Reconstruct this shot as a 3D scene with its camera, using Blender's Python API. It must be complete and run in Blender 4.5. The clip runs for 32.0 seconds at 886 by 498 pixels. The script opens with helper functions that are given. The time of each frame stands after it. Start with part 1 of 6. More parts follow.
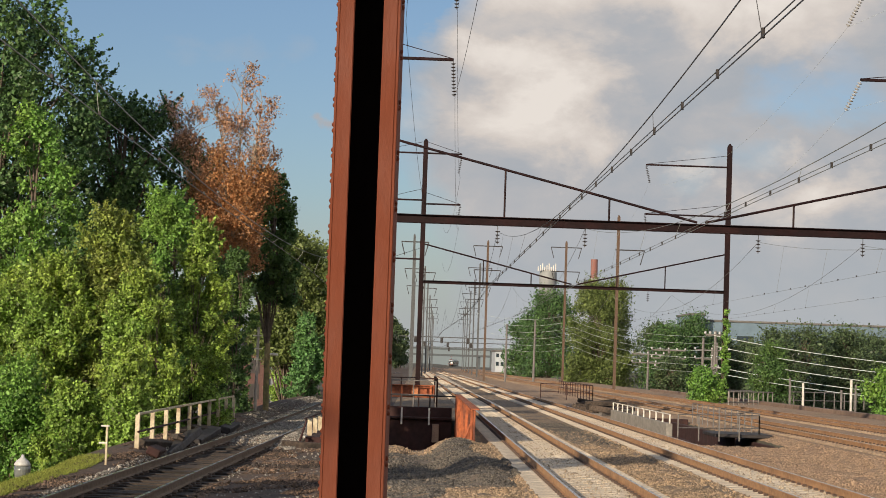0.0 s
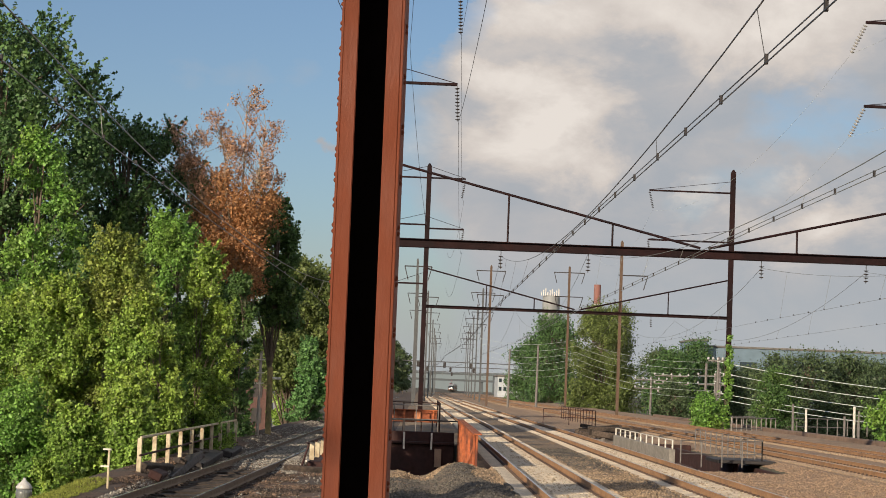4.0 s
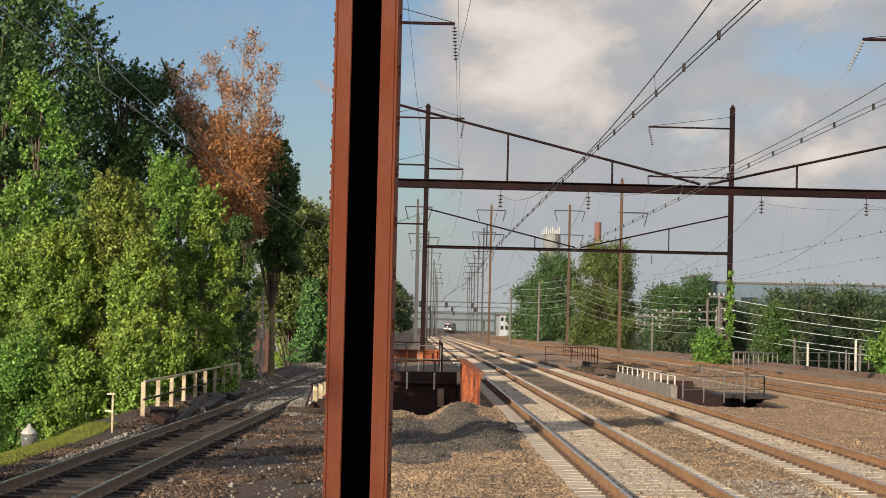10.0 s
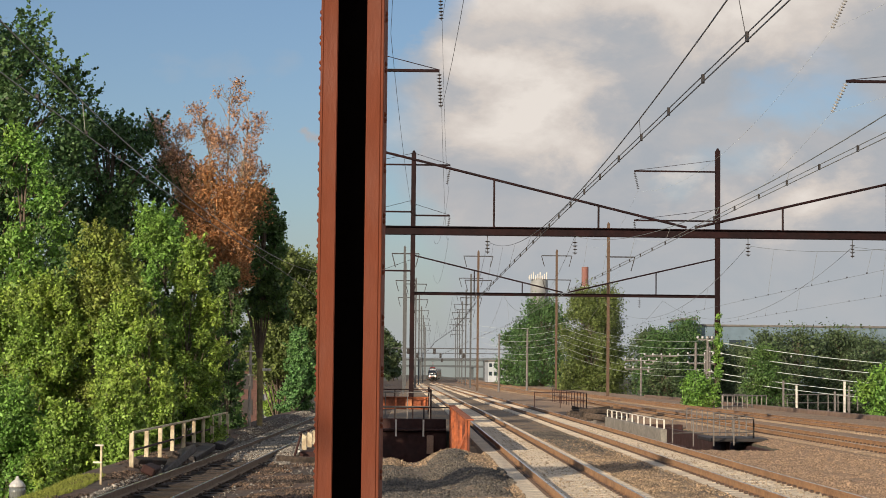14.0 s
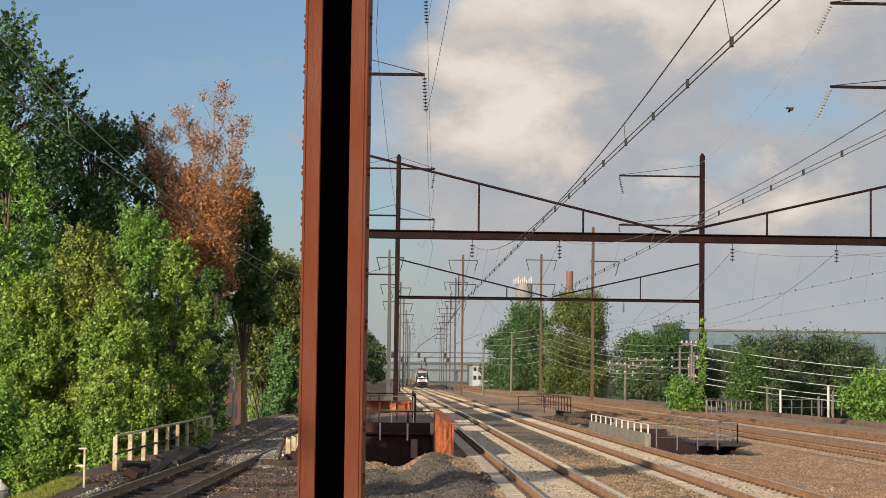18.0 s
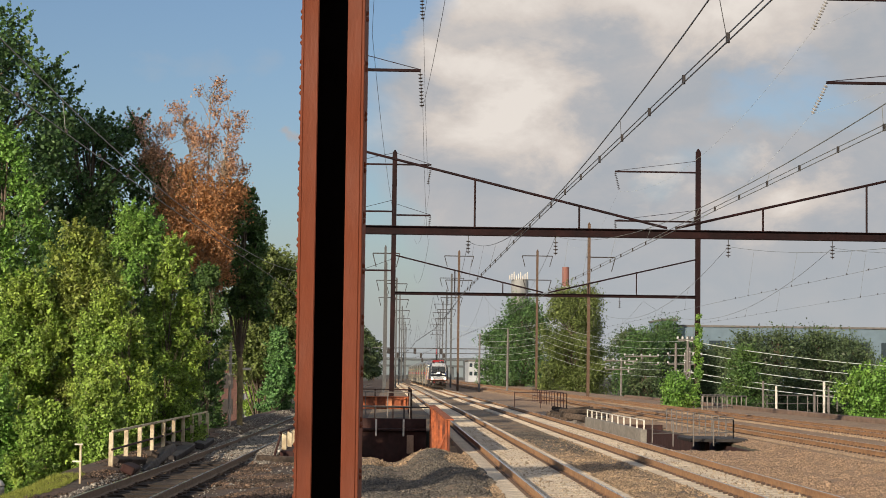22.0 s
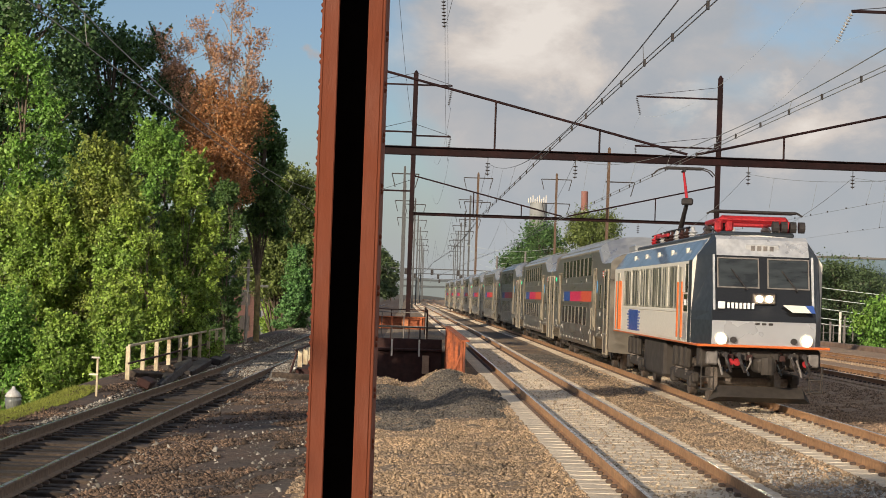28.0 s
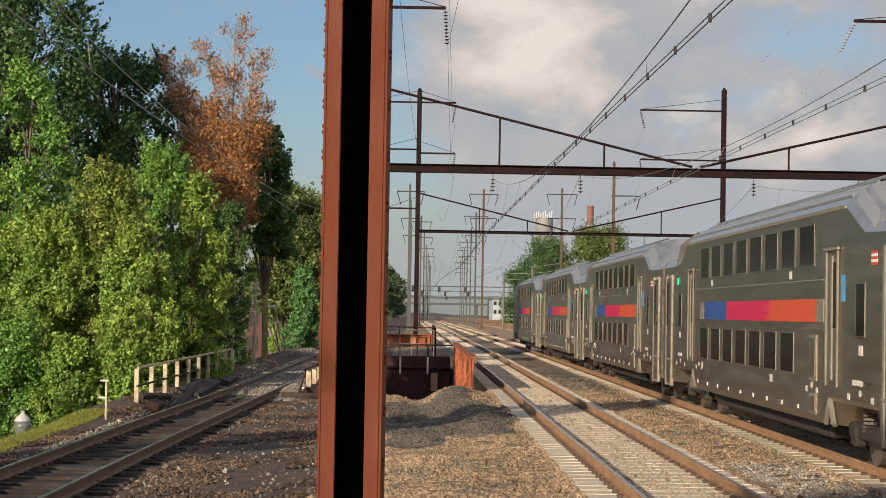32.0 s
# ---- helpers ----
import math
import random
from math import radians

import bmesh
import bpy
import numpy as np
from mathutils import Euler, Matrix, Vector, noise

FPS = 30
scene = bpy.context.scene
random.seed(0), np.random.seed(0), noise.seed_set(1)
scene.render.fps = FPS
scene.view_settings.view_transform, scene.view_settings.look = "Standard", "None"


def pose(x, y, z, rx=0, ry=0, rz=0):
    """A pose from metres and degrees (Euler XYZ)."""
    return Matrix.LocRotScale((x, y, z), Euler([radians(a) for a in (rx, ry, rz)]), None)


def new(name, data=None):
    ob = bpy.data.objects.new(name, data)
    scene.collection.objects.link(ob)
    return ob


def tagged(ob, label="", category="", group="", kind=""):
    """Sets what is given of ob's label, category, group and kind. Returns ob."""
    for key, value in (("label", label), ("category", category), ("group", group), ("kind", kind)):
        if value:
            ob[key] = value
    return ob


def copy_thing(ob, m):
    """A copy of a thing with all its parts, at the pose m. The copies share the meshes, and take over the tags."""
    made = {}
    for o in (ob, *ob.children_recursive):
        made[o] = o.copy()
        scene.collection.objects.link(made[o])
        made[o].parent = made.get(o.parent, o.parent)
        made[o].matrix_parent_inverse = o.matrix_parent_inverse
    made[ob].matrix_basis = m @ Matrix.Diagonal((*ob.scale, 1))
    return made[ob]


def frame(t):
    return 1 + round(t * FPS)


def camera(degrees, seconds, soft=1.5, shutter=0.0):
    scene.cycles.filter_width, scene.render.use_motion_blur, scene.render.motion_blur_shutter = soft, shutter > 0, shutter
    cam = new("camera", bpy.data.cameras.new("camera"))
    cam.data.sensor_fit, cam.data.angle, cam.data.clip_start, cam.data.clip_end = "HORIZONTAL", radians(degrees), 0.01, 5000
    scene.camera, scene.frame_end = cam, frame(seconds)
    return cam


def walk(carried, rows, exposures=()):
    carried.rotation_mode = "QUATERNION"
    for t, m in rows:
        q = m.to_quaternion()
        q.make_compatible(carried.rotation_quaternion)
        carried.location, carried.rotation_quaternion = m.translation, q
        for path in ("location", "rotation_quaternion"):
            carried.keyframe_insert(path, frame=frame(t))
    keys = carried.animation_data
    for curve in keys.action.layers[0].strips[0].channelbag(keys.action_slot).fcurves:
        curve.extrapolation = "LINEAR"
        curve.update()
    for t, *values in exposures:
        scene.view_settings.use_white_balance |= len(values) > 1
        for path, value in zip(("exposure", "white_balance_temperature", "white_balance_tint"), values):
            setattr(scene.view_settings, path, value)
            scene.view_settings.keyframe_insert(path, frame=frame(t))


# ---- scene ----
# Handheld camera on a station platform: one stand, small turns.
EYE = 2.25
cam = camera(2 * math.degrees(math.atan(784 / 3400)), 32.0, soft=0.9)
SWAY = [
    # seconds, sideways shift, yaw, pitch, roll
    (0.0, -0.009, -0.621, 3.381, -2.003),
    (0.5, -0.008, -0.593, 3.500, -2.047),
    (1.0, -0.008, -0.568, 3.640, -1.909),
    (1.5, -0.008, -0.528, 3.721, -1.999),
    (2.0, -0.007, -0.506, 3.815, -1.931),
    (2.5, -0.007, -0.501, 3.914, -2.008),
    (3.0, -0.007, -0.510, 4.010, -1.857),
    (3.5, -0.006, -0.489, 4.066, -2.240),
    (5.5, -0.005, -0.514, 4.306, -2.239),
    (6.0, -0.005, -0.542, 4.403, -2.153),
    (6.5, -0.004, -0.542, 4.497, -2.080),
    (7.0, -0.003, -0.557, 4.553, -2.178),
    (7.5, -0.002, -0.549, 4.635, -2.218),
    (8.0, -0.002, -0.513, 4.724, -2.167),
    (8.5, -0.001, -0.556, 4.633, -1.325),
    (8.6, -0.001, -0.589, 4.151, -1.135),
    (8.7, -0.000, -0.652, 3.215, -0.765),
    (8.8, -0.000, -0.707, 2.412, -0.448),
    (9.0, -0.000, -0.738, 1.957, -0.269),
    (9.5, -0.001, -0.861, 1.776, -0.592),
    (10.0, -0.001, -0.542, 2.324, -1.351),
    (10.5, -0.002, -0.511, 2.739, -0.518),
    (11.0, -0.002, -0.534, 2.823, -0.773),
    (11.5, -0.003, -0.606, 2.960, -0.787),
    (12.0, -0.003, -0.666, 3.088, -0.746),
    (12.5, -0.004, -0.726, 3.307, -0.580),
    (13.0, -0.005, -0.763, 3.473, -0.679),
    (13.5, -0.004, -0.827, 3.610, -0.616),
    (14.0, -0.003, -0.901, 3.717, -0.610),
    (14.5, -0.003, -0.916, 3.830, -0.703),
    (16.5, -0.000, -1.183, 3.911, -0.854),
    (17.0, 0.001, -1.234, 3.918, -0.833),
    (17.5, 0.001, -1.290, 3.895, -0.715),
    (18.0, 0.002, -1.355, 3.840, -0.748),
    (18.5, 0.003, -1.388, 3.774, -0.746),
    (19.0, 0.003, -1.415, 3.755, -0.660),
    (19.5, 0.003, -1.430, 3.743, -0.605),
    (20.0, 0.002, -1.452, 3.777, -0.537),
    (20.5, 0.002, -1.445, 3.743, -0.654),
    (21.0, 0.001, -1.458, 3.743, -0.613),
    (21.5, 0.001, -1.473, 3.749, -0.650),
    (22.0, 0.000, -1.476, 3.718, -0.751),
    (22.5, -0.000, -1.450, 3.659, -0.955),
    (23.0, -0.001, -1.419, 3.515, -1.089),
    (23.5, -0.001, -1.410, 3.488, -0.959),
    (24.0, -0.000, -1.385, 3.473, -0.819),
    (24.5, -0.000, -1.333, 3.480, -0.869),
    (26.5, 0.001, -1.217, 2.859, -1.752),
    (27.0, 0.001, -1.178, 2.627, -2.003),
    (27.5, 0.002, -1.002, 2.097, -2.103),
    (28.0, 0.002, -0.979, 1.363, -1.991),
    (28.5, 0.002, -0.799, 1.356, -1.307),
    (29.0, 0.002, -0.521, 1.397, -1.159),
    (29.5, 0.002, -0.461, 1.482, -1.170),
    (30.0, 0.002, -0.482, 1.752, -0.465),
    (30.5, 0.001, -0.514, 1.849, -0.677),
    (31.0, 0.001, -0.577, 1.870, -0.725),
    (31.5, 0.001, -0.760, 1.872, -0.531),
    (32.0, 0.001, -0.772, 1.864, -0.970),
]


def held(s, yaw, pitch, roll):
    return pose(s, 0, EYE, 0, 0, yaw) @ pose(0, 0, 0, pitch) @ pose(0, 0, 0, 0, roll) @ pose(0, 0, 0, 90)


walk(cam, [(t, held(s, a, b, c)) for t, s, a, b, c in SWAY])
scene.view_settings.exposure = 0.0

# ---------------------------------------------------------------- light
SUN_DIR = Vector((-0.525, -0.80, 0.288)).normalized()      # towards the sun
sun = new("sun", bpy.data.lights.new("sun", "SUN"))
sun.data.energy, sun.data.angle, sun.data.color = 5.0, radians(0.6), (1.0, 0.84, 0.63)
sun.rotation_mode = "QUATERNION"
sun.rotation_quaternion = SUN_DIR.to_track_quat("Z", "Y")


CLOUD_EDGE = 0.035
# bearing, height, half width, half height, weight of the cloud banks seen over the line
LIT_CLOUDS = ((0.176, 0.196, 0.097, 0.044, 0.95), (0.07, 0.2, 0.076, 0.035, 0.75), (0.05, 0.137, 0.056, 0.044, 0.95), (0.041, 0.157, 0.021, 0.015, 0.3), (0.094, 0.118, 0.047, 0.018, 0.3), (0.203, 0.091, 0.056, 0.021, 0.75), (0.141, 0.093, 0.012, 0.015, 0.45), (-0.011, 0.12, 0.021, 0.015, 0.5), (0.154, 0.142, 0.035, 0.018, -0.15))
THIN_SKY = ((0.196, 0.137, 0.068, 0.026, -0.13), (-0.01, 0.192, 0.032, 0.05, -0.35), (-0.063, 0.124, 0.018, 0.009, 0.4), (0.101, 0.083, 0.147, 0.018, -0.05))


def build_world():
    w = bpy.data.worlds.new("sky")
    scene.world = w
    w.use_nodes = True
    nt = w.node_tree
    nt.nodes.clear()
    N, L = nt.nodes.new, nt.links.new
    sky = N("ShaderNodeTexSky")
    sky.sky_type, sky.sun_disc = "NISHITA", False
    sky.sun_elevation = math.asin(SUN_DIR.z)
    sky.sun_rotation = math.atan2(SUN_DIR.x, SUN_DIR.y)
    sky.air_density, sky.dust_density, sky.ozone_density = 1.0, 1.2, 1.5
    gain = N("ShaderNodeVectorMath")
    gain.operation = "MULTIPLY"
    gain.inputs[1].default_value = (0.083, 0.090, 0.105)
    L(sky.outputs[0], gain.inputs[0])
    co = N("ShaderNodeTexCoord")
    sep = N("ShaderNodeSeparateXYZ")
    L(co.outputs["Generated"], sep.inputs[0])

    def math_node(op, a, b, clamp=False):
        n = N("ShaderNodeMath")
        n.operation, n.use_clamp = op, clamp
        for i, v in enumerate((a, b)):
            if isinstance(v, (int, float)):
                n.inputs[i].default_value = v
            else:
                L(v, n.inputs[i])
        return n.outputs[0]

    def ramp(fac, stops):
        n = N("ShaderNodeValToRGB")
        e = n.color_ramp.elements
        while len(e) < len(stops):
            e.new(0.5)
        for el, (p, c) in zip(e, stops):
            el.position, el.color = p, (*c, 1) if isinstance(c, tuple) else (c, c, c, 1)
        L(fac, n.inputs[0])
        return n.outputs[0]

    # cloud layer: soft banks of uneven outline, lit cream on the sun's side and grey-blue below
    warp = N("ShaderNodeMapping")
    warp.inputs["Scale"].default_value = (5.5, 5.5, 9.0)
    warp.inputs["Location"].default_value = (2.15, 0.4, 1.9)
    L(co.outputs["Generated"], warp.inputs[0])

    def cloud_noise(scale, detail, rough, out="Fac"):
        n = N("ShaderNodeTexNoise")
        n.inputs["Scale"].default_value, n.inputs["Detail"].default_value, n.inputs["Roughness"].default_value = scale, detail, rough
        n.inputs["Distortion"].default_value = 0.25
        L(warp.outputs[0], n.inputs["Vector"])
        return n.outputs[out]

    def vec(op, a, b):
        n = N("ShaderNodeVectorMath")
        n.operation = op
        for i, v in enumerate((a, b)):
            if isinstance(v, tuple):
                n.inputs[i].default_value = v
            else:
                L(v, n.inputs[i])
        return n

    ragged = vec("ADD", co.outputs["Generated"], vec("MULTIPLY", vec("SUBTRACT", cloud_noise(2.2, 8, 0.62, "Color"), (0.5, 0.5, 0.5)).outputs[0], (0.16, 0.0, 0.10)).outputs[0]).outputs[0]

    def bank(x, z, half, tall, weight):
        """A soft-edged cloud bank at the bearing x and height z over the line's far end."""
        d = vec("MULTIPLY", vec("SUBTRACT", ragged, (x, 0.0, z)).outputs[0], (1 / half, 0.0, 1 / tall))
        n = vec("LENGTH", d.outputs[0], (0.0, 0.0, 0.0))
        return math_node("MULTIPLY", math_node("SUBTRACT", 1.0, n.outputs["Value"], True), weight)

    def heap(banks, base):
        for q in banks:
            base = math_node("ADD", base, bank(*q))
        return base

    body = cloud_noise(1.3, 7, 0.5)
    side = math_node("MULTIPLY", math_node("ADD", sep.outputs["X"], CLOUD_EDGE), 13.0, True)
    cover = heap(THIN_SKY, math_node("ADD", body, math_node("MULTIPLY", math_node("SUBTRACT", side, 0.60), 0.52)))
    mask = ramp(cover, ((0.36, 0.0), (0.56, 1.0)))
    fine = math_node("MULTIPLY", math_node("SUBTRACT", cloud_noise(3.2, 8, 0.6), 0.5), 1.1)
    shade = heap(LIT_CLOUDS, math_node("ADD", fine, 0.16))
    tone = ramp(shade, ((0.05, (0.40, 0.425, 0.46)), (0.30, (0.475, 0.47, 0.48)), (0.62, (0.65, 0.59, 0.545)), (1.0, (0.80, 0.735, 0.675))))
    low = math_node("MULTIPLY", math_node("SUBTRACT", 0.085, sep.outputs["Z"]), 11.0, True)
    haze = N("ShaderNodeMix")
    haze.data_type = "RGBA"
    L(low, haze.inputs["Factor"])
    haze.inputs["B"].default_value = (0.435, 0.462, 0.485, 1)
    mix = N("ShaderNodeMix")
    mix.data_type = "RGBA"
    L(mask, mix.inputs["Factor"])
    L(gain.outputs[0], mix.inputs["A"])
    L(tone, mix.inputs["B"])
    L(mix.outputs["Result"], haze.inputs["A"])
    bg = N("ShaderNodeBackground")
    L(haze.outputs["Result"], bg.inputs[0])
    out = N("ShaderNodeOutputWorld")
    L(bg.outputs[0], out.inputs[0])


build_world()


# ---------------------------------------------------------------- materials
def material(name, colour, rough=0.7, metal=0.0, grain=0.0, grain_scale=20.0, stain=None, stain_scale=1.5, stain_amount=0.5, bump=0.0,
             bump_scale=60.0, vary=0.0, emit=0.0, island=0.0, coat=0.0, thin=0.0, stretch=(1, 1, 1)):
    m = bpy.data.materials.new(name)
    m.use_nodes = True
    nt = m.node_tree
    N, L = nt.nodes.new, nt.links.new
    b = nt.nodes["Principled BSDF"]
    b.inputs["Roughness"].default_value, b.inputs["Metallic"].default_value = rough, metal
    b.inputs["Base Color"].default_value = (*colour, 1)
    co = N("ShaderNodeTexCoord")
    mp = N("ShaderNodeMapping")
    mp.inputs["Scale"].default_value = stretch
    L(co.outputs["Object"], mp.inputs[0])

    def noisy(scale, detail=4):
        n = N("ShaderNodeTexNoise")
        n.inputs["Scale"].default_value, n.inputs["Detail"].default_value = scale, detail
        L(mp.outputs[0], n.inputs["Vector"])
        return n.outputs["Fac"]

    def blend(kind, fac, a, c):
        n = N("ShaderNodeMix")
        n.data_type, n.blend_type = "RGBA", kind
        for key, v in (("Factor", fac), ("A", a), ("B", c)):
            if isinstance(v, (float, int)):
                n.inputs[key].default_value = v
            elif isinstance(v, tuple):
                n.inputs[key].default_value = (*v, 1)
            else:
                L(v, n.inputs[key])
        return n.outputs["Result"]

    def span(fac, lo, hi, a, c):
        n = N("ShaderNodeMapRange")
        n.inputs["From Min"].default_value, n.inputs["From Max"].default_value = lo, hi
        n.inputs["To Min"].default_value, n.inputs["To Max"].default_value = a, c
        L(fac, n.inputs["Value"])
        return n.outputs["Result"]

    col = colour
    if stain:
        col = blend("MIX", span(noisy(stain_scale, 6), 0.42, 0.66, 0.0, stain_amount), col, stain)
    if grain:
        col = blend("MULTIPLY", 1.0, col, span(noisy(grain_scale, 5), 0.3, 0.7, 1 - grain, 1 + grain))
    if vary:
        oi = N("ShaderNodeObjectInfo")
        col = blend("MULTIPLY", 1.0, col, span(oi.outputs["Random"], 0, 1, 1 - vary, 1 + vary))
    if island:
        g = N("ShaderNodeNewGeometry")
        col = blend("MULTIPLY", 1.0, col, span(g.outputs["Random Per Island"], 0, 1, 1 - island, 1 + island))
    if not isinstance(col, tuple):
        L(col, b.inputs["Base Color"])
    if bump:
        bn = N("ShaderNodeBump")
        bn.inputs["Strength"].default_value = bump
        bn.inputs["Distance"].default_value = 0.02
        L(noisy(bump_scale, 6), bn.inputs["Height"])
        L(bn.outputs[0], b.inputs["Normal"])
    if grain and not emit:
        L(span(noisy(grain_scale * 0.4, 3), 0.3, 0.7, max(0.05, rough - 0.1), min(1, rough + 0.1)), b.inputs["Roughness"])
    if coat:
        b.inputs["Coat Weight"].default_value = coat
    if emit:
        b.inputs["Emission Color"].default_value = (*colour, 1)
        b.inputs["Emission Strength"].default_value = emit
    if thin:
        tr = N("ShaderNodeBsdfTranslucent")
        ms = N("ShaderNodeMixShader")
        ms.inputs[0].default_value = thin
        if isinstance(col, tuple):
            tr.inputs[0].default_value = (*col, 1)
        else:
            L(col, tr.inputs[0])
        L(b.outputs[0], ms.inputs[1])
        L(tr.outputs[0], ms.inputs[2])
        L(ms.outputs[0], nt.nodes["Material Output"].inputs[0])
    return m


M_BALLAST = material("ballast", (0.265, 0.185, 0.115), 0.95, grain=0.45, grain_scale=14, stain=(0.13, 0.115, 0.10), stain_scale=0.35, stain_amount=0.75, bump=1.0, bump_scale=22)
M_CRIB = material("dusty_crib_stone", (0.66, 0.555, 0.42), 0.95, grain=0.28, grain_scale=16, stain=(0.45, 0.355, 0.25), stain_scale=0.8, stain_amount=0.6, bump=0.4, bump_scale=24)
M_STONE = material("ballast_stone", (0.37, 0.262, 0.165), 0.93, island=0.55, grain=0.2, grain_scale=30, stain=(0.14, 0.115, 0.09), stain_scale=0.5, stain_amount=0.6)
M_STONE_RED = material("red_ballast_stone", (0.33, 0.225, 0.148), 0.93, island=0.5, grain=0.2, grain_scale=30, stain=(0.25, 0.175, 0.125), stain_scale=0.4, stain_amount=0.7)
M_BALLAST_RED = material("red_brown_ballast", (0.34, 0.23, 0.145), 0.95, grain=0.4, grain_scale=14, stain=(0.26, 0.175, 0.12), stain_scale=0.25, stain_amount=0.75, bump=1.0, bump_scale=22)
M_BALLAST_OLD = material("old_ballast", (0.105, 0.066, 0.045), 0.95, grain=0.45, grain_scale=12, stain=(0.07, 0.058, 0.048), stain_scale=0.5, stain_amount=0.8, bump=1.0, bump_scale=20)
M_STONE_DARK = material("old_ballast_stone", (0.15, 0.098, 0.066), 0.95, island=0.8, grain=0.25, grain_scale=30, stain=(0.045, 0.034, 0.028), stain_scale=0.55, stain_amount=0.95)
M_STONE_GREY = material("grey_ballast_stone", (0.13, 0.112, 0.092), 0.95, island=0.6, grain=0.25, grain_scale=30, stain=(0.075, 0.07, 0.066), stain_scale=0.6, stain_amount=0.8)
M_STONE_MID = material("grey_gravel", (0.27, 0.245, 0.21), 0.95, island=0.6, grain=0.2, grain_scale=30)
M_STONE_TAN = material("dusty_tan_stone", (0.43, 0.345, 0.245), 0.95, island=0.4, grain=0.2, grain_scale=30, stain=(0.28, 0.20, 0.13), stain_scale=0.6, stain_amount=0.7)
M_STONE_PALE = material("pale_ballast_stone", (0.36, 0.335, 0.30), 0.95, island=0.5, grain=0.2, grain_scale=30)
M_TIE = material("concrete_tie", (0.68, 0.585, 0.455), 0.9, grain=0.2, grain_scale=18, stain=(0.42, 0.335, 0.25), stain_scale=2.0, stain_amount=0.6, bump=0.3, vary=0.12)
M_TIE_DUSTY = material("dusty_tie", (0.36, 0.265, 0.18), 0.92, grain=0.25, grain_scale=18, stain=(0.24, 0.165, 0.11), stain_scale=1.2, stain_amount=0.7, bump=0.3, vary=0.12)
M_TIE_WOOD = material("timber_tie", (0.075, 0.055, 0.042), 0.92, grain=0.5, grain_scale=12, stain=(0.018, 0.014, 0.012), stain_scale=1.6, stain_amount=0.9, bump=0.6, vary=0.55)
M_CLIP = material("rail_clip", (0.09, 0.06, 0.045), 0.8, grain=0.3)
M_RAIL = material("rail_rust", (0.36, 0.205, 0.105), 0.75, 0.1, grain=0.25, grain_scale=10, stain=(0.22, 0.125, 0.07), stain_scale=1.0, stain_amount=0.6, bump=0.2)
M_RAIL_OLD = material("old_rail_rust", (0.19, 0.135, 0.095), 0.8, 0.1, grain=0.3, grain_scale=10)
M_HEAD = material("rail_head", (0.52, 0.50, 0.48), 0.28, 0.9, grain=0.1)
M_COLUMN = material("red_brown_paint", (0.152, 0.033, 0.0105), 0.78, grain=0.07, grain_scale=25, stain=(0.112, 0.028, 0.011), stain_scale=1.3, stain_amount=0.7, bump=0.15, bump_scale=90, stretch=(1, 1, 0.35))
# Near-black: the column recess's shade is put into this colour.
M_COLUMN_IN = material("recess_shade_black", (0.004, 0.003, 0.003), 0.95, grain=0.2)
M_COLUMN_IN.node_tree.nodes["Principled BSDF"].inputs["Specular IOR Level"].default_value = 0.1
M_STEEL = material("maroon_steel", (0.013, 0.006, 0.007), 0.65, 0.0, grain=0.25, grain_scale=8, stain=(0.030, 0.010, 0.010), stain_scale=0.8, stain_amount=0.6)
M_STEEL.node_tree.nodes["Principled BSDF"].inputs["Specular IOR Level"].default_value = 0.15
M_DARK = material("dark_steel", (0.035, 0.030, 0.030), 0.65, 0.2, grain=0.25, grain_scale=8)
M_RUSTPOLE = material("rusty_pole", (0.108, 0.066, 0.043), 0.8, grain=0.25, grain_scale=5, stain=(0.10, 0.065, 0.045), stain_scale=0.7)
M_GREYPOLE = material("weathered_grey", (0.17, 0.155, 0.145), 0.8, grain=0.25, grain_scale=6)
# Blue-grey for far poles and gantries; distance haze is put into it.
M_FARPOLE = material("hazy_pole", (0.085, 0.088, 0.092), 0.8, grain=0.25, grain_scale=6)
M_WIRE = material("wire", (0.08, 0.08, 0.085), 0.5, 0.5)
M_WIRE_GREY = material("grey_wire", (0.20, 0.21, 0.20), 0.5, 0.3)
M_WIRE_PALE = material("pale_cable", (0.55, 0.60, 0.56), 0.5)
M_INSUL = material("insulator", (0.06, 0.05, 0.05), 0.25, coat=0.5, grain=0.15)
M_INSUL_PALE = material("pale_insulator", (0.45, 0.45, 0.45), 0.25, coat=0.5, grain=0.15)
M_RUST = material("orange_rust", (0.40, 0.115, 0.045), 0.85, grain=0.3, grain_scale=6, stain=(0.10, 0.035, 0.024), stain_scale=1.1, stain_amount=0.95, bump=0.3)
M_ORANGE_RUST = material("bright_orange_rust", (0.50, 0.14, 0.05), 0.8, grain=0.25, grain_scale=6, stain=(0.22, 0.065, 0.035), stain_scale=2.5, stain_amount=0.7)
M_PARAPET = material("weathered_concrete", (0.27, 0.25, 0.22), 0.9, grain=0.25, grain_scale=6, stain=(0.14, 0.125, 0.11), stain_scale=0.8)
M_RUST_DARK = material("dark_rust", (0.040, 0.013, 0.011), 0.85, grain=0.3, grain_scale=5, stain=(0.03, 0.018, 0.015), stain_scale=1.0, bump=0.2)
M_CONCRETE = material("grey_concrete", (0.17, 0.16, 0.15), 0.9, grain=0.2, grain_scale=6, stain=(0.09, 0.085, 0.08), stain_scale=0.7, bump=0.2)
M_FENCE = material("pale_yellow_paint", (0.60, 0.52, 0.36), 0.75, grain=0.2, grain_scale=9, stain=(0.25, 0.16, 0.09), stain_scale=2.5, stain_amount=0.7)
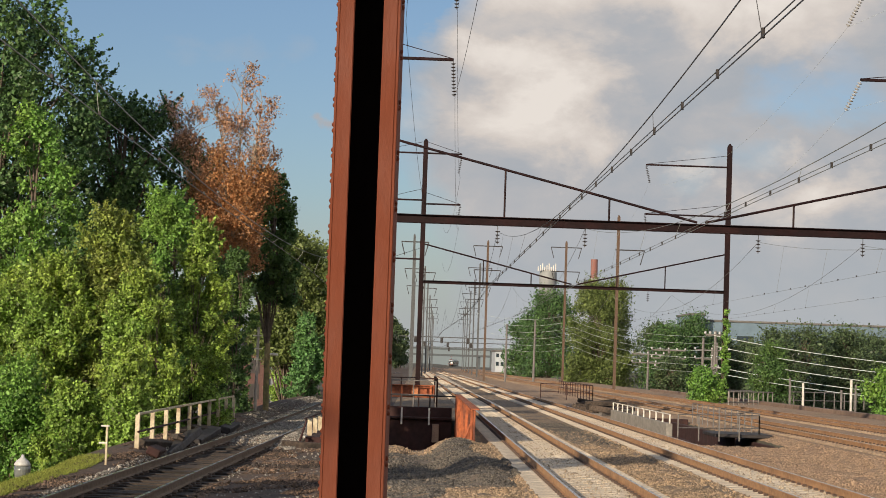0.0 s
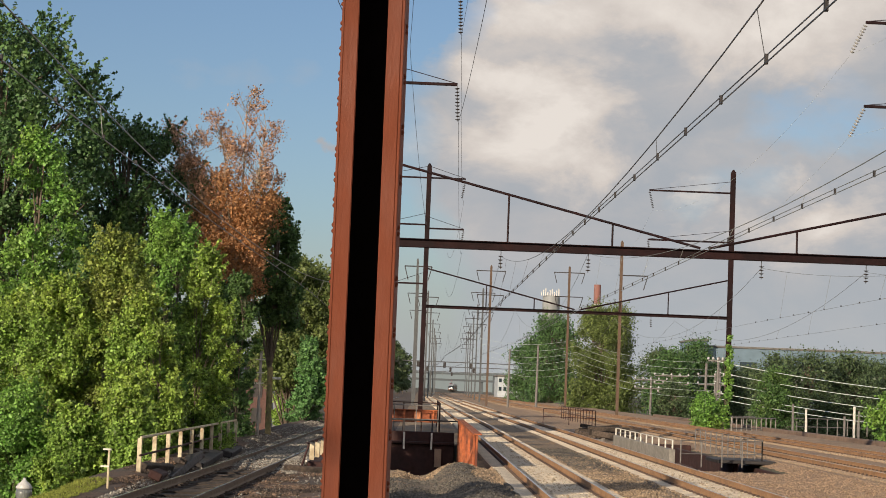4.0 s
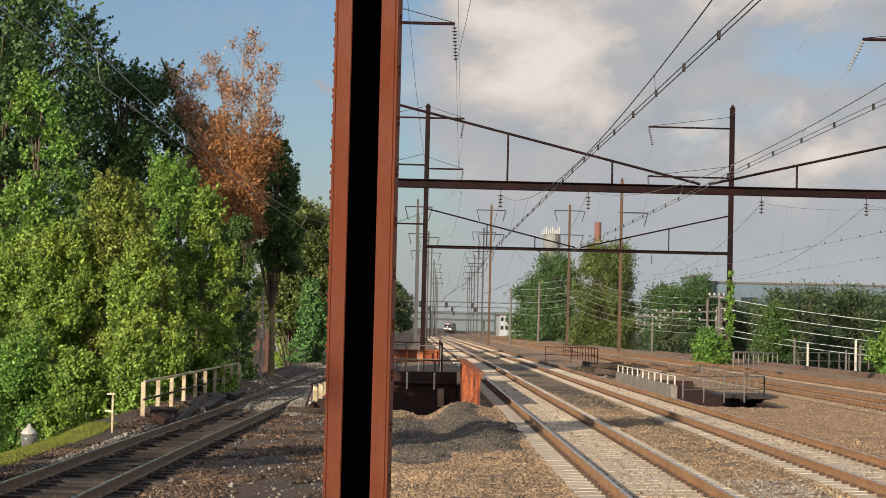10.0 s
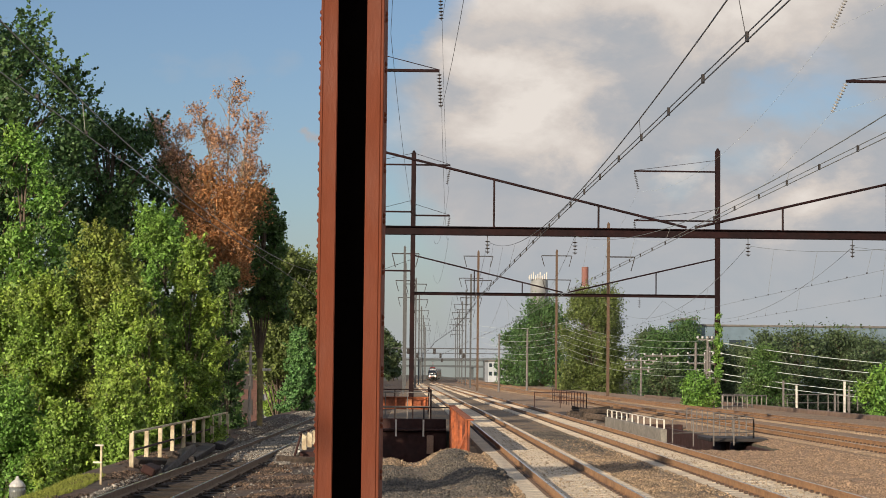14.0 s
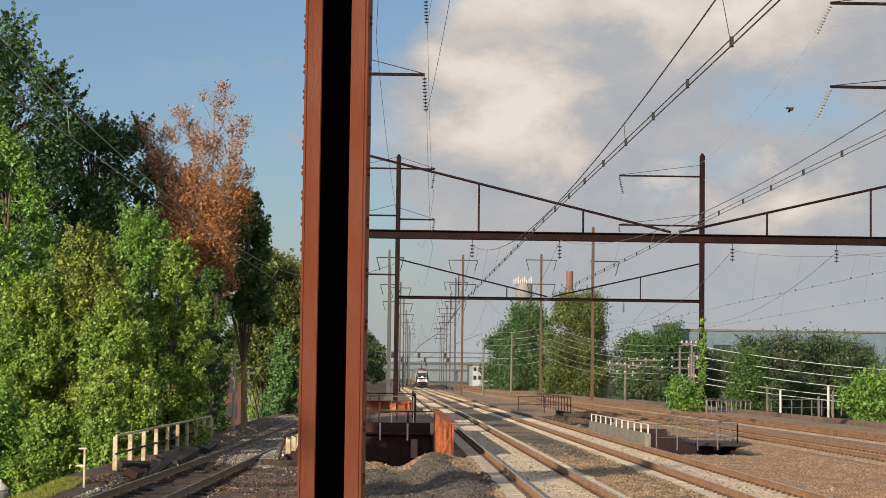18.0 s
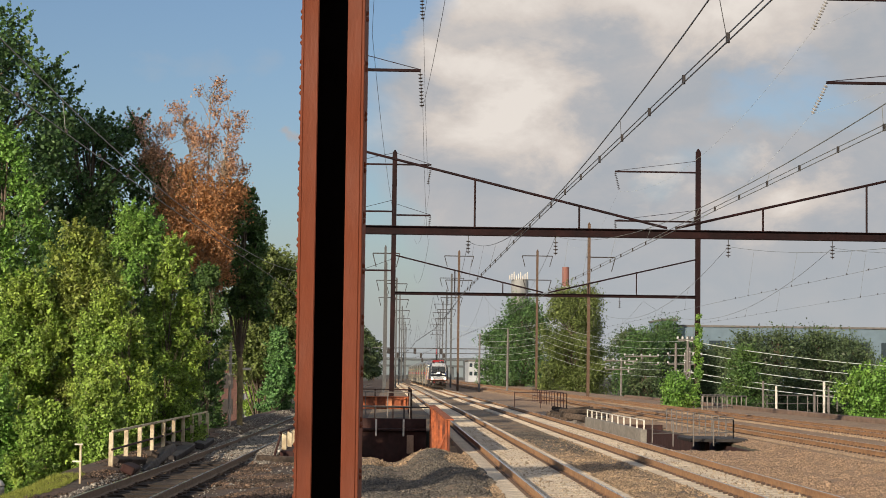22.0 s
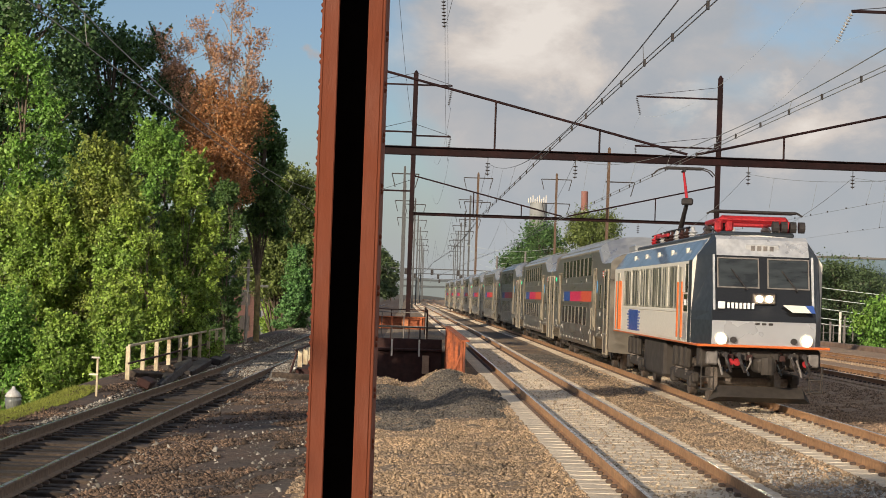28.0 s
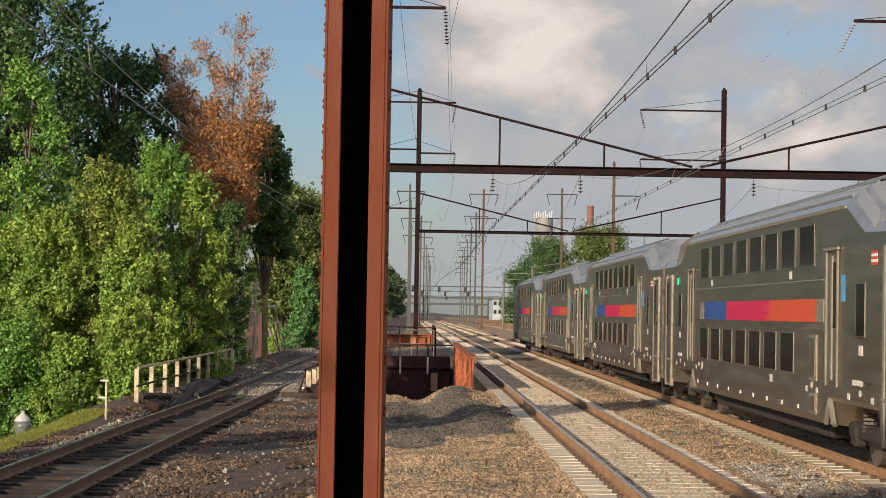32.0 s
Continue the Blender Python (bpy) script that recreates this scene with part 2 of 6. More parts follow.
M_WHITEPOST = material("white_paint", (0.66, 0.62, 0.55), 0.7, grain=0.2, grain_scale=8)
M_GRASS = material("grass", (0.24, 0.27, 0.05), 0.9, island=0.45, thin=0.25)
M_SOIL = material("street_soil", (0.10, 0.085, 0.065), 0.95, grain=0.35, grain_scale=3, stain=(0.05, 0.06, 0.03), stain_scale=0.2)
M_BARK = material("bark", (0.13, 0.10, 0.075), 0.95, grain=0.35, grain_scale=6, bump=0.6, bump_scale=20)
M_BARK_PALE = material("pale_bark", (0.30, 0.24, 0.17), 0.95, grain=0.35, grain_scale=5, bump=0.6, bump_scale=15)


def leaf_material(name, colour, thin=0.3, spread=0.4, tint=None):
    return material(name, colour, 0.55, island=spread, thin=thin, stain=tint, stain_scale=0.45, stain_amount=0.8)


# Leaf colours; a plant's sunlit or shaded look is put into them.
M_LEAF_LIT = leaf_material("leaf_lit_yellow_green", (0.225, 0.355, 0.064), 0.25, 0.65, tint=(0.30, 0.38, 0.06))
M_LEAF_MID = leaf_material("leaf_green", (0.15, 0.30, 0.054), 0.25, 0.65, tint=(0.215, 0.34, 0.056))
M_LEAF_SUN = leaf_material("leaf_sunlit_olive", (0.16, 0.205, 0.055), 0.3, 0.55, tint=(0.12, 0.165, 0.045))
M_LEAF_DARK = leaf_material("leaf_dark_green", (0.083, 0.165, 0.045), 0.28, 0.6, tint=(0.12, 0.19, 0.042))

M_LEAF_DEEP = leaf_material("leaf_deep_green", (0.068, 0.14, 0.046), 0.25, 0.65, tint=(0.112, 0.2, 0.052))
M_LEAF_OLIVELIT = leaf_material("leaf_lit_olive_yellow", (0.215, 0.295, 0.055), 0.25, 0.6, tint=(0.28, 0.29, 0.06))
M_LEAF_BLUE = leaf_material("leaf_blue_green", (0.10, 0.22, 0.065), 0.2, 0.6, tint=(0.14, 0.27, 0.07))
M_LEAF_PINK = leaf_material("leaf_pale_brown", (0.50, 0.31, 0.20), 0.3, 0.5, tint=(0.44, 0.25, 0.15))
M_LEAF_RUST = leaf_material("leaf_orange_brown", (0.47, 0.235, 0.095), 0.3, 0.5, tint=(0.40, 0.21, 0.10))
M_LEAF_FAR = leaf_material("leaf_far", (0.07, 0.11, 0.048), 0.2, 0.6, tint=(0.11, 0.15, 0.055))


# ---------------------------------------------------------------- mesh building
class Geo:
    """Collects vertices and faces for one mesh."""

    def __init__(self):
        self.v, self.f, self.m = [], [], []

    def add(self, verts, faces, mat=0):
        n = len(self.v)
        self.v += [tuple(p) for p in verts]
        self.f += [tuple(i + n for i in face) for face in faces]
        self.m += [mat] * len(faces)

    def box(self, x0, x1, y0, y1, z0, z1, bevel=0.0, mat=0):
        if bevel <= 0:
            vs = [(x, y, z) for z in (z0, z1) for y in (y0, y1) for x in (x0, x1)]
            self.add(vs, [(0, 2, 3, 1), (4, 5, 7, 6), (0, 1, 5, 4), (2, 6, 7, 3), (0, 4, 6, 2), (1, 3, 7, 5)], mat)
            return
        b = min(bevel, (x1 - x0) / 2.2, (y1 - y0) / 2.2, (z1 - z0) / 2.2)
        c = ((x0 + x1) / 2, (y0 + y1) / 2, (z0 + z1) / 2)
        h = ((x1 - x0) / 2, (y1 - y0) / 2, (z1 - z0) / 2)
        idx, vs = {}, []
        for sx in (-1, 1):
            for sy in (-1, 1):
                for sz in (-1, 1):
                    s = (sx, sy, sz)
                    for k in range(3):
                        p = [c[i] + s[i] * (h[i] - (0 if i == k else b)) for i in range(3)]
                        idx[s, k] = len(vs)
                        vs.append(p)
        fs = []
        for k in range(3):
            i, j = (k + 1) % 3, (k + 2) % 3
            for sk in (-1, 1):
                def key(a, d):
                    s = [0, 0, 0]
                    s[k], s[i], s[j] = sk, a, d
                    return idx[tuple(s), k]
                q = [key(-1, -1), key(1, -1), key(1, 1), key(-1, 1)]
                fs.append(tuple(q if sk > 0 else q[::-1]))
        for k in range(3):                      # the edges along axis k
            i, j = (k + 1) % 3, (k + 2) % 3
            for si in (-1, 1):
                for sj in (-1, 1):
                    lo, hi = [0, 0, 0], [0, 0, 0]
                    lo[k], hi[k] = -1, 1
                    lo[i] = hi[i] = si
                    lo[j] = hi[j] = sj
                    q = [idx[tuple(lo), i], idx[tuple(hi), i], idx[tuple(hi), j], idx[tuple(lo), j]]
                    fs.append(tuple(q if si * sj < 0 else q[::-1]))
        for sx in (-1, 1):
            for sy in (-1, 1):
                for sz in (-1, 1):
                    q = [idx[(sx, sy, sz), k] for k in range(3)]
                    fs.append(tuple(q if sx * sy * sz > 0 else q[::-1]))
        self.add(vs, fs, mat)

    def rod(self, p, q, r0, r1=None, n=8, mat=0, caps=True):
        p, q = Vector(p), Vector(q)
        r1 = r0 if r1 is None else r1
        d = (q - p).normalized()
        a = d.orthogonal().normalized()
        b = d.cross(a)
        vs = []
        for c, r in ((p, r0), (q, r1)):
            vs += [c + r * (math.cos(2 * math.pi * k / n) * a + math.sin(2 * math.pi * k / n) * b) for k in range(n)]
        fs = [(k, (k + 1) % n, n + (k + 1) % n, n + k) for k in range(n)]
        if caps:
            fs += [tuple(range(n))[::-1], tuple(range(n, 2 * n))]
        self.add(vs, fs, mat)

    def line(self, pts, r, n=4, mat=0):
        vs, fs = [], []
        pts = [Vector(p) for p in pts]
        for i, p in enumerate(pts):
            d = (pts[min(i + 1, len(pts) - 1)] - pts[max(i - 1, 0)]).normalized()
            a = d.cross(Vector((0, 0, 1)))
            a = a.normalized() if a.length > 1e-4 else d.orthogonal().normalized()
            b = a.cross(d)
            vs += [p + r * (math.cos(2 * math.pi * (k + 0.5) / n) * a + math.sin(2 * math.pi * (k + 0.5) / n) * b) for k in range(n)]
        for i in range(len(pts) - 1):
            fs += [(i * n + k, i * n + (k + 1) % n, (i + 1) * n + (k + 1) % n, (i + 1) * n + k) for k in range(n)]
        self.add(vs, fs, mat)

    def turned(self, centre, profile, n=12, mat=0):
        """A body of rotation about z: profile rows of radius, height."""
        vs = [(centre[0] + r * math.cos(2 * math.pi * k / n), centre[1] + r * math.sin(2 * math.pi * k / n), centre[2] + z) for r, z in profile for k in range(n)]
        fs = [(i * n + k, i * n + (k + 1) % n, (i + 1) * n + (k + 1) % n, (i + 1) * n + k) for i in range(len(profile) - 1) for k in range(n)]
        fs += [tuple(range(n))[::-1], tuple(range((len(profile) - 1) * n, len(profile) * n))]
        self.add(vs, fs, mat)

    def sweep(self, section, path, mat=0, caps=True):
        """section rows of (side, up) swept along path rows of (x, y, z) that run mainly along y."""
        n = len(section)
        vs = [(x + a, y, z + b) for x, y, z in path for a, b in section]
        fs = [(i * n + k, i * n + (k + 1) % n, (i + 1) * n + (k + 1) % n, (i + 1) * n + k) for i in range(len(path) - 1) for k in range(n)]
        if caps:
            fs += [tuple(range(n)), tuple(range((len(path) - 1) * n, len(path) * n))[::-1]]
        self.add(vs, fs, mat)

    def data(self, name, mats, smooth=False):
        me = bpy.data.meshes.new(name)
        me.from_pydata(self.v, [], self.f)
        for m in mats:
            me.materials.append(m)
        me.polygons.foreach_set("material_index", self.m)
        if smooth:
            me.polygons.foreach_set("use_smooth", [True] * len(self.f))
        me.update()
        return me


def part(name, geo, mats, parent=None, label="", at=None, smooth=False, turn=None):
    mats = mats if isinstance(mats, (list, tuple)) else [mats]
    ob = new(name, geo if isinstance(geo, bpy.types.Mesh) else geo.data(name, mats, smooth))
    if parent:
        ob.parent = parent
    if at or turn:
        ob.matrix_basis = pose(*(at or (0, 0, 0)), *(turn or (0, 0, 0)))
    if label:
        ob["label"] = label
    return ob


def thing(name, label, category, group="", kind="", at=(0, 0, 0), turn=0):
    ob = new(name)
    ob.empty_display_size = 0.3
    ob.matrix_basis = pose(*at, 0, 0, turn)
    return tagged(ob, label, category, group, kind)


def big_mesh(name, verts, faces, mat):
    """A mesh from numpy arrays: verts (n,3), faces (m,k)."""
    me = bpy.data.meshes.new(name)
    k = faces.shape[1]
    me.vertices.add(len(verts))
    me.vertices.foreach_set("co", np.ascontiguousarray(verts, dtype=np.float32).ravel())
    me.loops.add(faces.size)
    me.loops.foreach_set("vertex_index", faces.astype(np.int32).ravel())
    me.polygons.add(len(faces))
    me.polygons.foreach_set("loop_start", np.arange(0, faces.size, k, dtype=np.int32))
    me.materials.append(mat)
    me.update(calc_edges=True)
    me.validate()
    return me


# ---------------------------------------------------------------- plan
A_X, B_X, C_X, D_X = 3.62, 7.87, 16.3, 21.4          # track centres
GAUGE = 1.505


def bend(y):
    """The main line's gentle bend far ahead."""
    return float(np.interp(y, (-1e4, 120, 205, 286, 380, 430, 490, 560, 612, 734, 860, 1250, 3000), (0, 0, -0.45, -0.9, -1.3, -1.6, -1.85, -1.7, -1.15, 1.1, 4.0, 14.0, 80.0)))


def left_x(y):
    """Centre of the old side track, which swings in ahead."""
    return float(np.interp(y, (-1e4, 20, 30, 40, 54, 70, 85, 112, 140, 400, 3000), (-5.75, -5.68, -5.62, -5.5, -5.25, -4.98, -4.86, -4.74, -4.66, -4.4, 70)))


LEFT_Z = -0.28
PIT_1 = (-3.25, 1.75, 60.0, 85.0)
PIT_2 = (10.15, 13.8, 71.5, 98.0)


def smooth_step(a, b, x):
    t = np.clip((x - a) / (b - a), 0, 1)
    return t * t * (3 - 2 * t)


def hump(x, y, cx, cy, rx, ry, h):
    return h * np.exp(-((x - cx) / rx) ** 2 - ((y - cy) / ry) ** 2)


def ground_z(x, y):
    x, y = np.asarray(x, float), np.asarray(y, float)
    z = np.full(np.broadcast(x, y).shape, -0.27)
    z = z - 0.20 * smooth_step(1.2, -2.6, x) * smooth_step(220, 120, y)
    z = z - 0.22 * smooth_step(9.4, 10.6, x) * smooth_step(14.6, 13.4, x)
    z = z + 0.17 * smooth_step(-6.75, -7.3, x) * smooth_step(150, 110, y) * smooth_step(44, 50, y)
    z = z - 5.0 * smooth_step(-8.0, -13.0, x) * smooth_step(320, 160, y)
    z = z - 0.10 * smooth_step(-7.0, -6.6, x) * smooth_step(-4.1, -4.6, x)
    for cx in (A_X, B_X):
        z = z + 0.085 * smooth_step(1.44, 1.33, np.abs(x - cx)) * smooth_step(130, 110, y)
    z = z + 0.15 * smooth_step(-6.6, -6.2, x) * smooth_step(-3.4, -3.8, x) * smooth_step(57, 63, y) * smooth_step(130, 110, y)
    z = z - 3.0 * smooth_step(29.0, 37.0, x)
    z = z + hump(x, y, 1.25, 55, 0.75, 5.0, 0.34) + hump(x, y, -0.6, 49, 0.6, 3.0, 0.18) + hump(x, y, 1.6, 45, 0.5, 6, 0.16) - hump(x, y, 0.1, 57, 0.5, 4.0, 0.40) - hump(x, y, 0.5, 48.5, 0.45, 2.2, 0.12)
    z = z + hump(x, y, 5.75, 66, 0.5, 4, 0.10) + hump(x, y, 5.75, 50, 0.45, 9, 0.06)
    ridge = 0.05 * np.sin(x * 2.3 + 0.4 * y) * np.sin(y * 0.63 + x) * smooth_step(2.3, 1.2, x) * smooth_step(-3.2, -2.0, x)
    z = z + ridge * smooth_step(130, 90, y)
    for x0, x1, y0, y1 in (PIT_1, PIT_2):
        z = np.where((x > x0) & (x < x1) & (y > y0) & (y < y1), -5.2, z)
    return z


def build_ground():
    def axis(parts):
        return np.unique(np.concatenate(parts).round(3))
    e = 0.012
    xs = axis([np.arange(-14, 15, 0.3), np.arange(15, 42, 1.0), np.arange(-60, -14, 4.0), np.arange(44, 120, 6.0), (-1500, -700, -300, -150, 200, 400, 800, 1500),
               [q + d for q in (A_X, B_X) for d in (-1.44, -1.33, 1.33, 1.44)],
               [PIT_1[0] - e, PIT_1[0] + e, PIT_1[1] - e, PIT_1[1] + e, PIT_2[0] - e, PIT_2[0] + e, PIT_2[1] - e, PIT_2[1] + e]])
    ys = axis([np.arange(-20, 20, 4.0), np.arange(20, 110, 0.4), np.arange(110, 260, 3.0), np.arange(260, 900, 20.0), (1000, 1300, 1700, 2300, 3000, 4000), (-60, -200, -600),
               [PIT_1[2] - e, PIT_1[2] + e, PIT_1[3] - e, PIT_1[3] + e, PIT_2[2] - e, PIT_2[2] + e, PIT_2[3] - e, PIT_2[3] + e]])
    X, Y = np.meshgrid(xs, ys)
    Z = ground_z(X, Y)
    rng = np.random.default_rng(3)
    near = (Y > 20) & (Y < 110) & (X > -8) & (X < 15) & (Z > -2)
    bed = np.minimum(np.abs(X - A_X), np.abs(X - B_X)) < 1.4
    Z = Z + near * rng.normal(0, 0.018, Z.shape) * np.where(bed, 0.2, 1.0)
    v = np.stack([X, Y, Z], -1).reshape(-1, 3)
    w, h = len(xs), len(ys)
    i = np.arange(w - 1)[None] + w * np.arange(h - 1)[:, None]
    f = np.stack([i, i + 1, i + 1 + w, i + w], -1).reshape(-1, 4)
    ob = new("ground", big_mesh("ground", v, f, M_BALLAST))
    for m in (M_SOIL, M_BALLAST_RED, M_BALLAST_OLD, M_CRIB):
        ob.data.materials.append(m)
    c = v[f].mean(1)
    soil = np.where((c[:, 0] < -8.2) | (c[:, 0] > 30) | (c[:, 2] < -1.5) | (c[:, 1] > 900), 1, np.where(c[:, 0] > 9.3, 2, np.where(c[:, 0] < -1.5, 3, 0)))
    crib = np.minimum(np.abs(c[:, 0] - A_X), np.abs(c[:, 0] - B_X)) < 1.3
    soil = np.where(crib & (c[:, 1] < 400), 4, soil)
    ob.data.polygons.foreach_set("material_index", soil.astype(np.int32))
    tagged(ob, "grey-brown crushed stone ballast between the tracks, worn banks", "ground", kind="structure")


build_ground()


def grey_patch(x, y):
    """Where the stones between the tracks are darker grey."""
    return ((x - 0.35) / 2.0) ** 2 + ((y - 46.0) / 9.5) ** 2 + 0.4 * np.sin(2.6 * x + 0.55 * y) * np.sin(0.8 * y - x) < 0.9


def litter_patch(x, y):
    """Uneven bare and stony spots beside the old track."""
    return np.sin(2.1 * x + 0.31 * y) + np.sin(0.83 * y - 1.7 * x) + 0.8 * np.sin(5.3 * x - 1.9 * y) > -0.25


def scatter_stones(name, mat, boxes, size, seed, label, only=None):
    """Loose crushed stone lying on the ground."""
    rng = np.random.default_rng(seed)
    ps = []
    for x0, x1, y0, y1, n in boxes:
        u = rng.random((n, 2))
        yy = y0 * (y1 / y0) ** u[:, 1]
        ps.append(np.stack([x0 + (x1 - x0) * u[:, 0], yy], -1))
    p = np.concatenate(ps)
    z = ground_z(p[:, 0], p[:, 1])
    keep = z > -1.4
    if only:
        keep &= only(p[:, 0], p[:, 1])
    p, z = p[keep], z[keep]
    n = len(p)
    base = np.array([(1, 0, 0), (-1, 0, 0), (0, 1, 0), (0, -1, 0), (0, 0, 1), (0, 0, -1)], float)
    s = size * rng.lognormal(0, 0.35, (n, 1, 1)) * (0.6 + 0.8 * rng.random((n, 6, 1)))
    ang = rng.random(n) * 6.28
    tilt = rng.normal(0, 0.5, (n, 2))
    v = base[None] * s * np.array([1, 1, 0.62])
    ca, sa = np.cos(ang)[:, None], np.sin(ang)[:, None]
    x = v[..., 0] * ca - v[..., 1] * sa
    y = v[..., 0] * sa + v[..., 1] * ca
    zz = v[..., 2] + x * tilt[:, :1] + y * tilt[:, 1:]
    v = np.stack([x + p[:, :1], y + p[:, 1:], zz + z[:, None] + size * 0.35], -1).reshape(-1, 3)
    tri = np.array([(0, 2, 4), (2, 1, 4), (1, 3, 4), (3, 0, 4), (2, 0, 5), (1, 2, 5), (3, 1, 5), (0, 3, 5)])
    f = (tri[None] + 6 * np.arange(n)[:, None, None]).reshape(-1, 3)
    tagged(new(name, big_mesh(name, v, f, mat)), label, "gravel", kind="stuff")


# ---------------------------------------------------------------- tracks
RAIL = [(-0.075, -0.172), (-0.075, -0.158), (-0.012, -0.140), (-0.010, -0.045), (-0.036, -0.036), (-0.037, -0.008), (-0.030, 0.0),
        (0.030, 0.0), (0.037, -0.008), (0.036, -0.036), (0.010, -0.045), (0.012, -0.140), (0.075, -0.158), (0.075, -0.172)]


def tie_mesh(mat, clips=True):
    g = Geo()
    g.box(-1.30, 1.30, -0.135, 0.135, -0.36, -0.178, 0.012)
    if clips:
        for s in (-1, 1):
            for d in (-1, 1):
                x = s * GAUGE / 2 + d * 0.115
                g.box(x - 0.045, x + 0.045, -0.045, 0.045, -0.18, -0.128, 0.015, 1)
    return g.data("tie", [mat, M_CLIP])


def railway_track(centre, z, tie_mat, rail_mat, pieces, spacing, label, y_end=900.0, rusty_top=False, loose=0.0):
    rng = random.Random(12)
    t = thing("railway_track", label, "track", "railway tracks", "structure")
    ys = sorted(set([float(y) for y in np.concatenate([np.arange(-30, 120, 3.0), np.arange(120, 400, 10.0), np.arange(400, y_end, 40.0)])]))
    for s in (-1, 1):
        g = Geo()
        path = [(centre(y) + s * GAUGE / 2, y, z) for y in ys]
        n = len(RAIL)
        g.sweep(RAIL, path)
        for i in range(len(path) - 1):
            g.m[i * n + 6] = 1
        part("rail", g, [rail_mat, rail_mat if rusty_top else M_HEAD], t)
    me = tie_mesh(tie_mat)
    first, last, rest = pieces
    y = first
    while y < last:
        yaw = -math.degrees(math.atan((centre(y + 1) - centre(y - 1)) / 2))
        part("tie", me, None, t, at=(centre(y) + loose * rng.uniform(-2, 2), y + loose * rng.uniform(-2, 2), z - loose * rng.random()), turn=(0, 0, yaw + 60 * loose * rng.uniform(-1, 1)))
        y += spacing
    g = Geo()
    while y < rest:
        x = centre(y)
        g.box(x - 1.3, x + 1.3, y - 0.13, y + 0.13, z - 0.36, z - 0.178)
        y += spacing
    if g.v:
        part("far_ties", g, tie_mat, t)["kind"] = "stuff"
    return t

# ---------------------------------------------------------------- platform column beside the camera
def platform_column():
    t = thing("steel_column", "red-brown painted riveted steel column of two channels", "column", at=(-0.272, 8.5, 0), turn=-2.2)
    w, lip, d, th = 0.139, 0.076, 0.15, 0.012
    lo, hi = -0.6, 9.0
    for s in (-1, 1):
        g = Geo()
        g.box(min(s * w, s * (w - th)), max(s * w, s * (w - th)), -d, d, lo, hi, 0.003)
        for y in (-d, d - th):
            g.box(min(s * (w - th), s * (w - lip)), max(s * (w - th), s * (w - lip)), y, y + th, lo, hi, 0.004)
        part("channel", g, M_COLUMN, t)
    # Plate closing the recess; its blackness stands for the shade inside.
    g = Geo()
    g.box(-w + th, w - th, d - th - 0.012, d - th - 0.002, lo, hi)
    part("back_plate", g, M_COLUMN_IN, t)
    g = Geo()
    g.turned((0, 0, 0), [(0.0115, 0), (0.0115, 0.003), (0.009, 0.008), (0.003, 0.0115)], 8)
    me = g.data("rivet", [M_COLUMN])
    for k in range(52):
        z = 0.9 + 0.112 * k
        for dz in (0.0, 0.027):
            part("rivet", me, None, t, at=(-w, -0.09, z + dz), turn=(0, -90, 0))
            if k % 2 == 0:
                part("rivet", me, None, t, at=(w, -0.06, z + dz), turn=(0, 90, 0))
    return t


platform_column()


# ---------------------------------------------------------------- overhead line
def insulator(g, top, down, discs, r, mat):
    """A string of discs from top along down (a vector)."""
    top, down = Vector(top), Vector(down)
    g.rod(top, top + down, 0.018, n=5, mat=mat)
    for k in range(discs):
        c = top + down * ((k + 0.7) / (discs + 0.4))
        u = down.normalized()
        g.rod(c, c + u * 0.05, r, r * 0.45, 9, mat)


def h_post(g, x, y, z0, z1, w=0.36, mat=0):
    """A wide-flange post: one H-shaped prism."""
    a, t = w / 2, 0.03
    ring = [(-a, -a), (a, -a), (a, -a + t), (t / 2, -a + t), (t / 2, a - t), (a, a - t), (a, a), (-a, a), (-a, a - t), (-t / 2, a - t), (-t / 2, -a + t), (-a, -a + t)]
    n = len(ring)
    vs = [(x + p, y + q, z) for z in (z0, z1) for p, q in ring]
    g.add(vs, [(k, (k + 1) % n, n + (k + 1) % n, n + k) for k in range(n)] + [tuple(range(n))[::-1], tuple(range(n, 2 * n))], mat)


def post_cap(t, x, y, z, w, mat):
    g = Geo()
    g.turned((x, y, z), [(w * 0.42, 0.0), (w * 0.42, 0.05), (w * 0.15, 0.22)], 8)
    part("post_cap", g, mat, t)


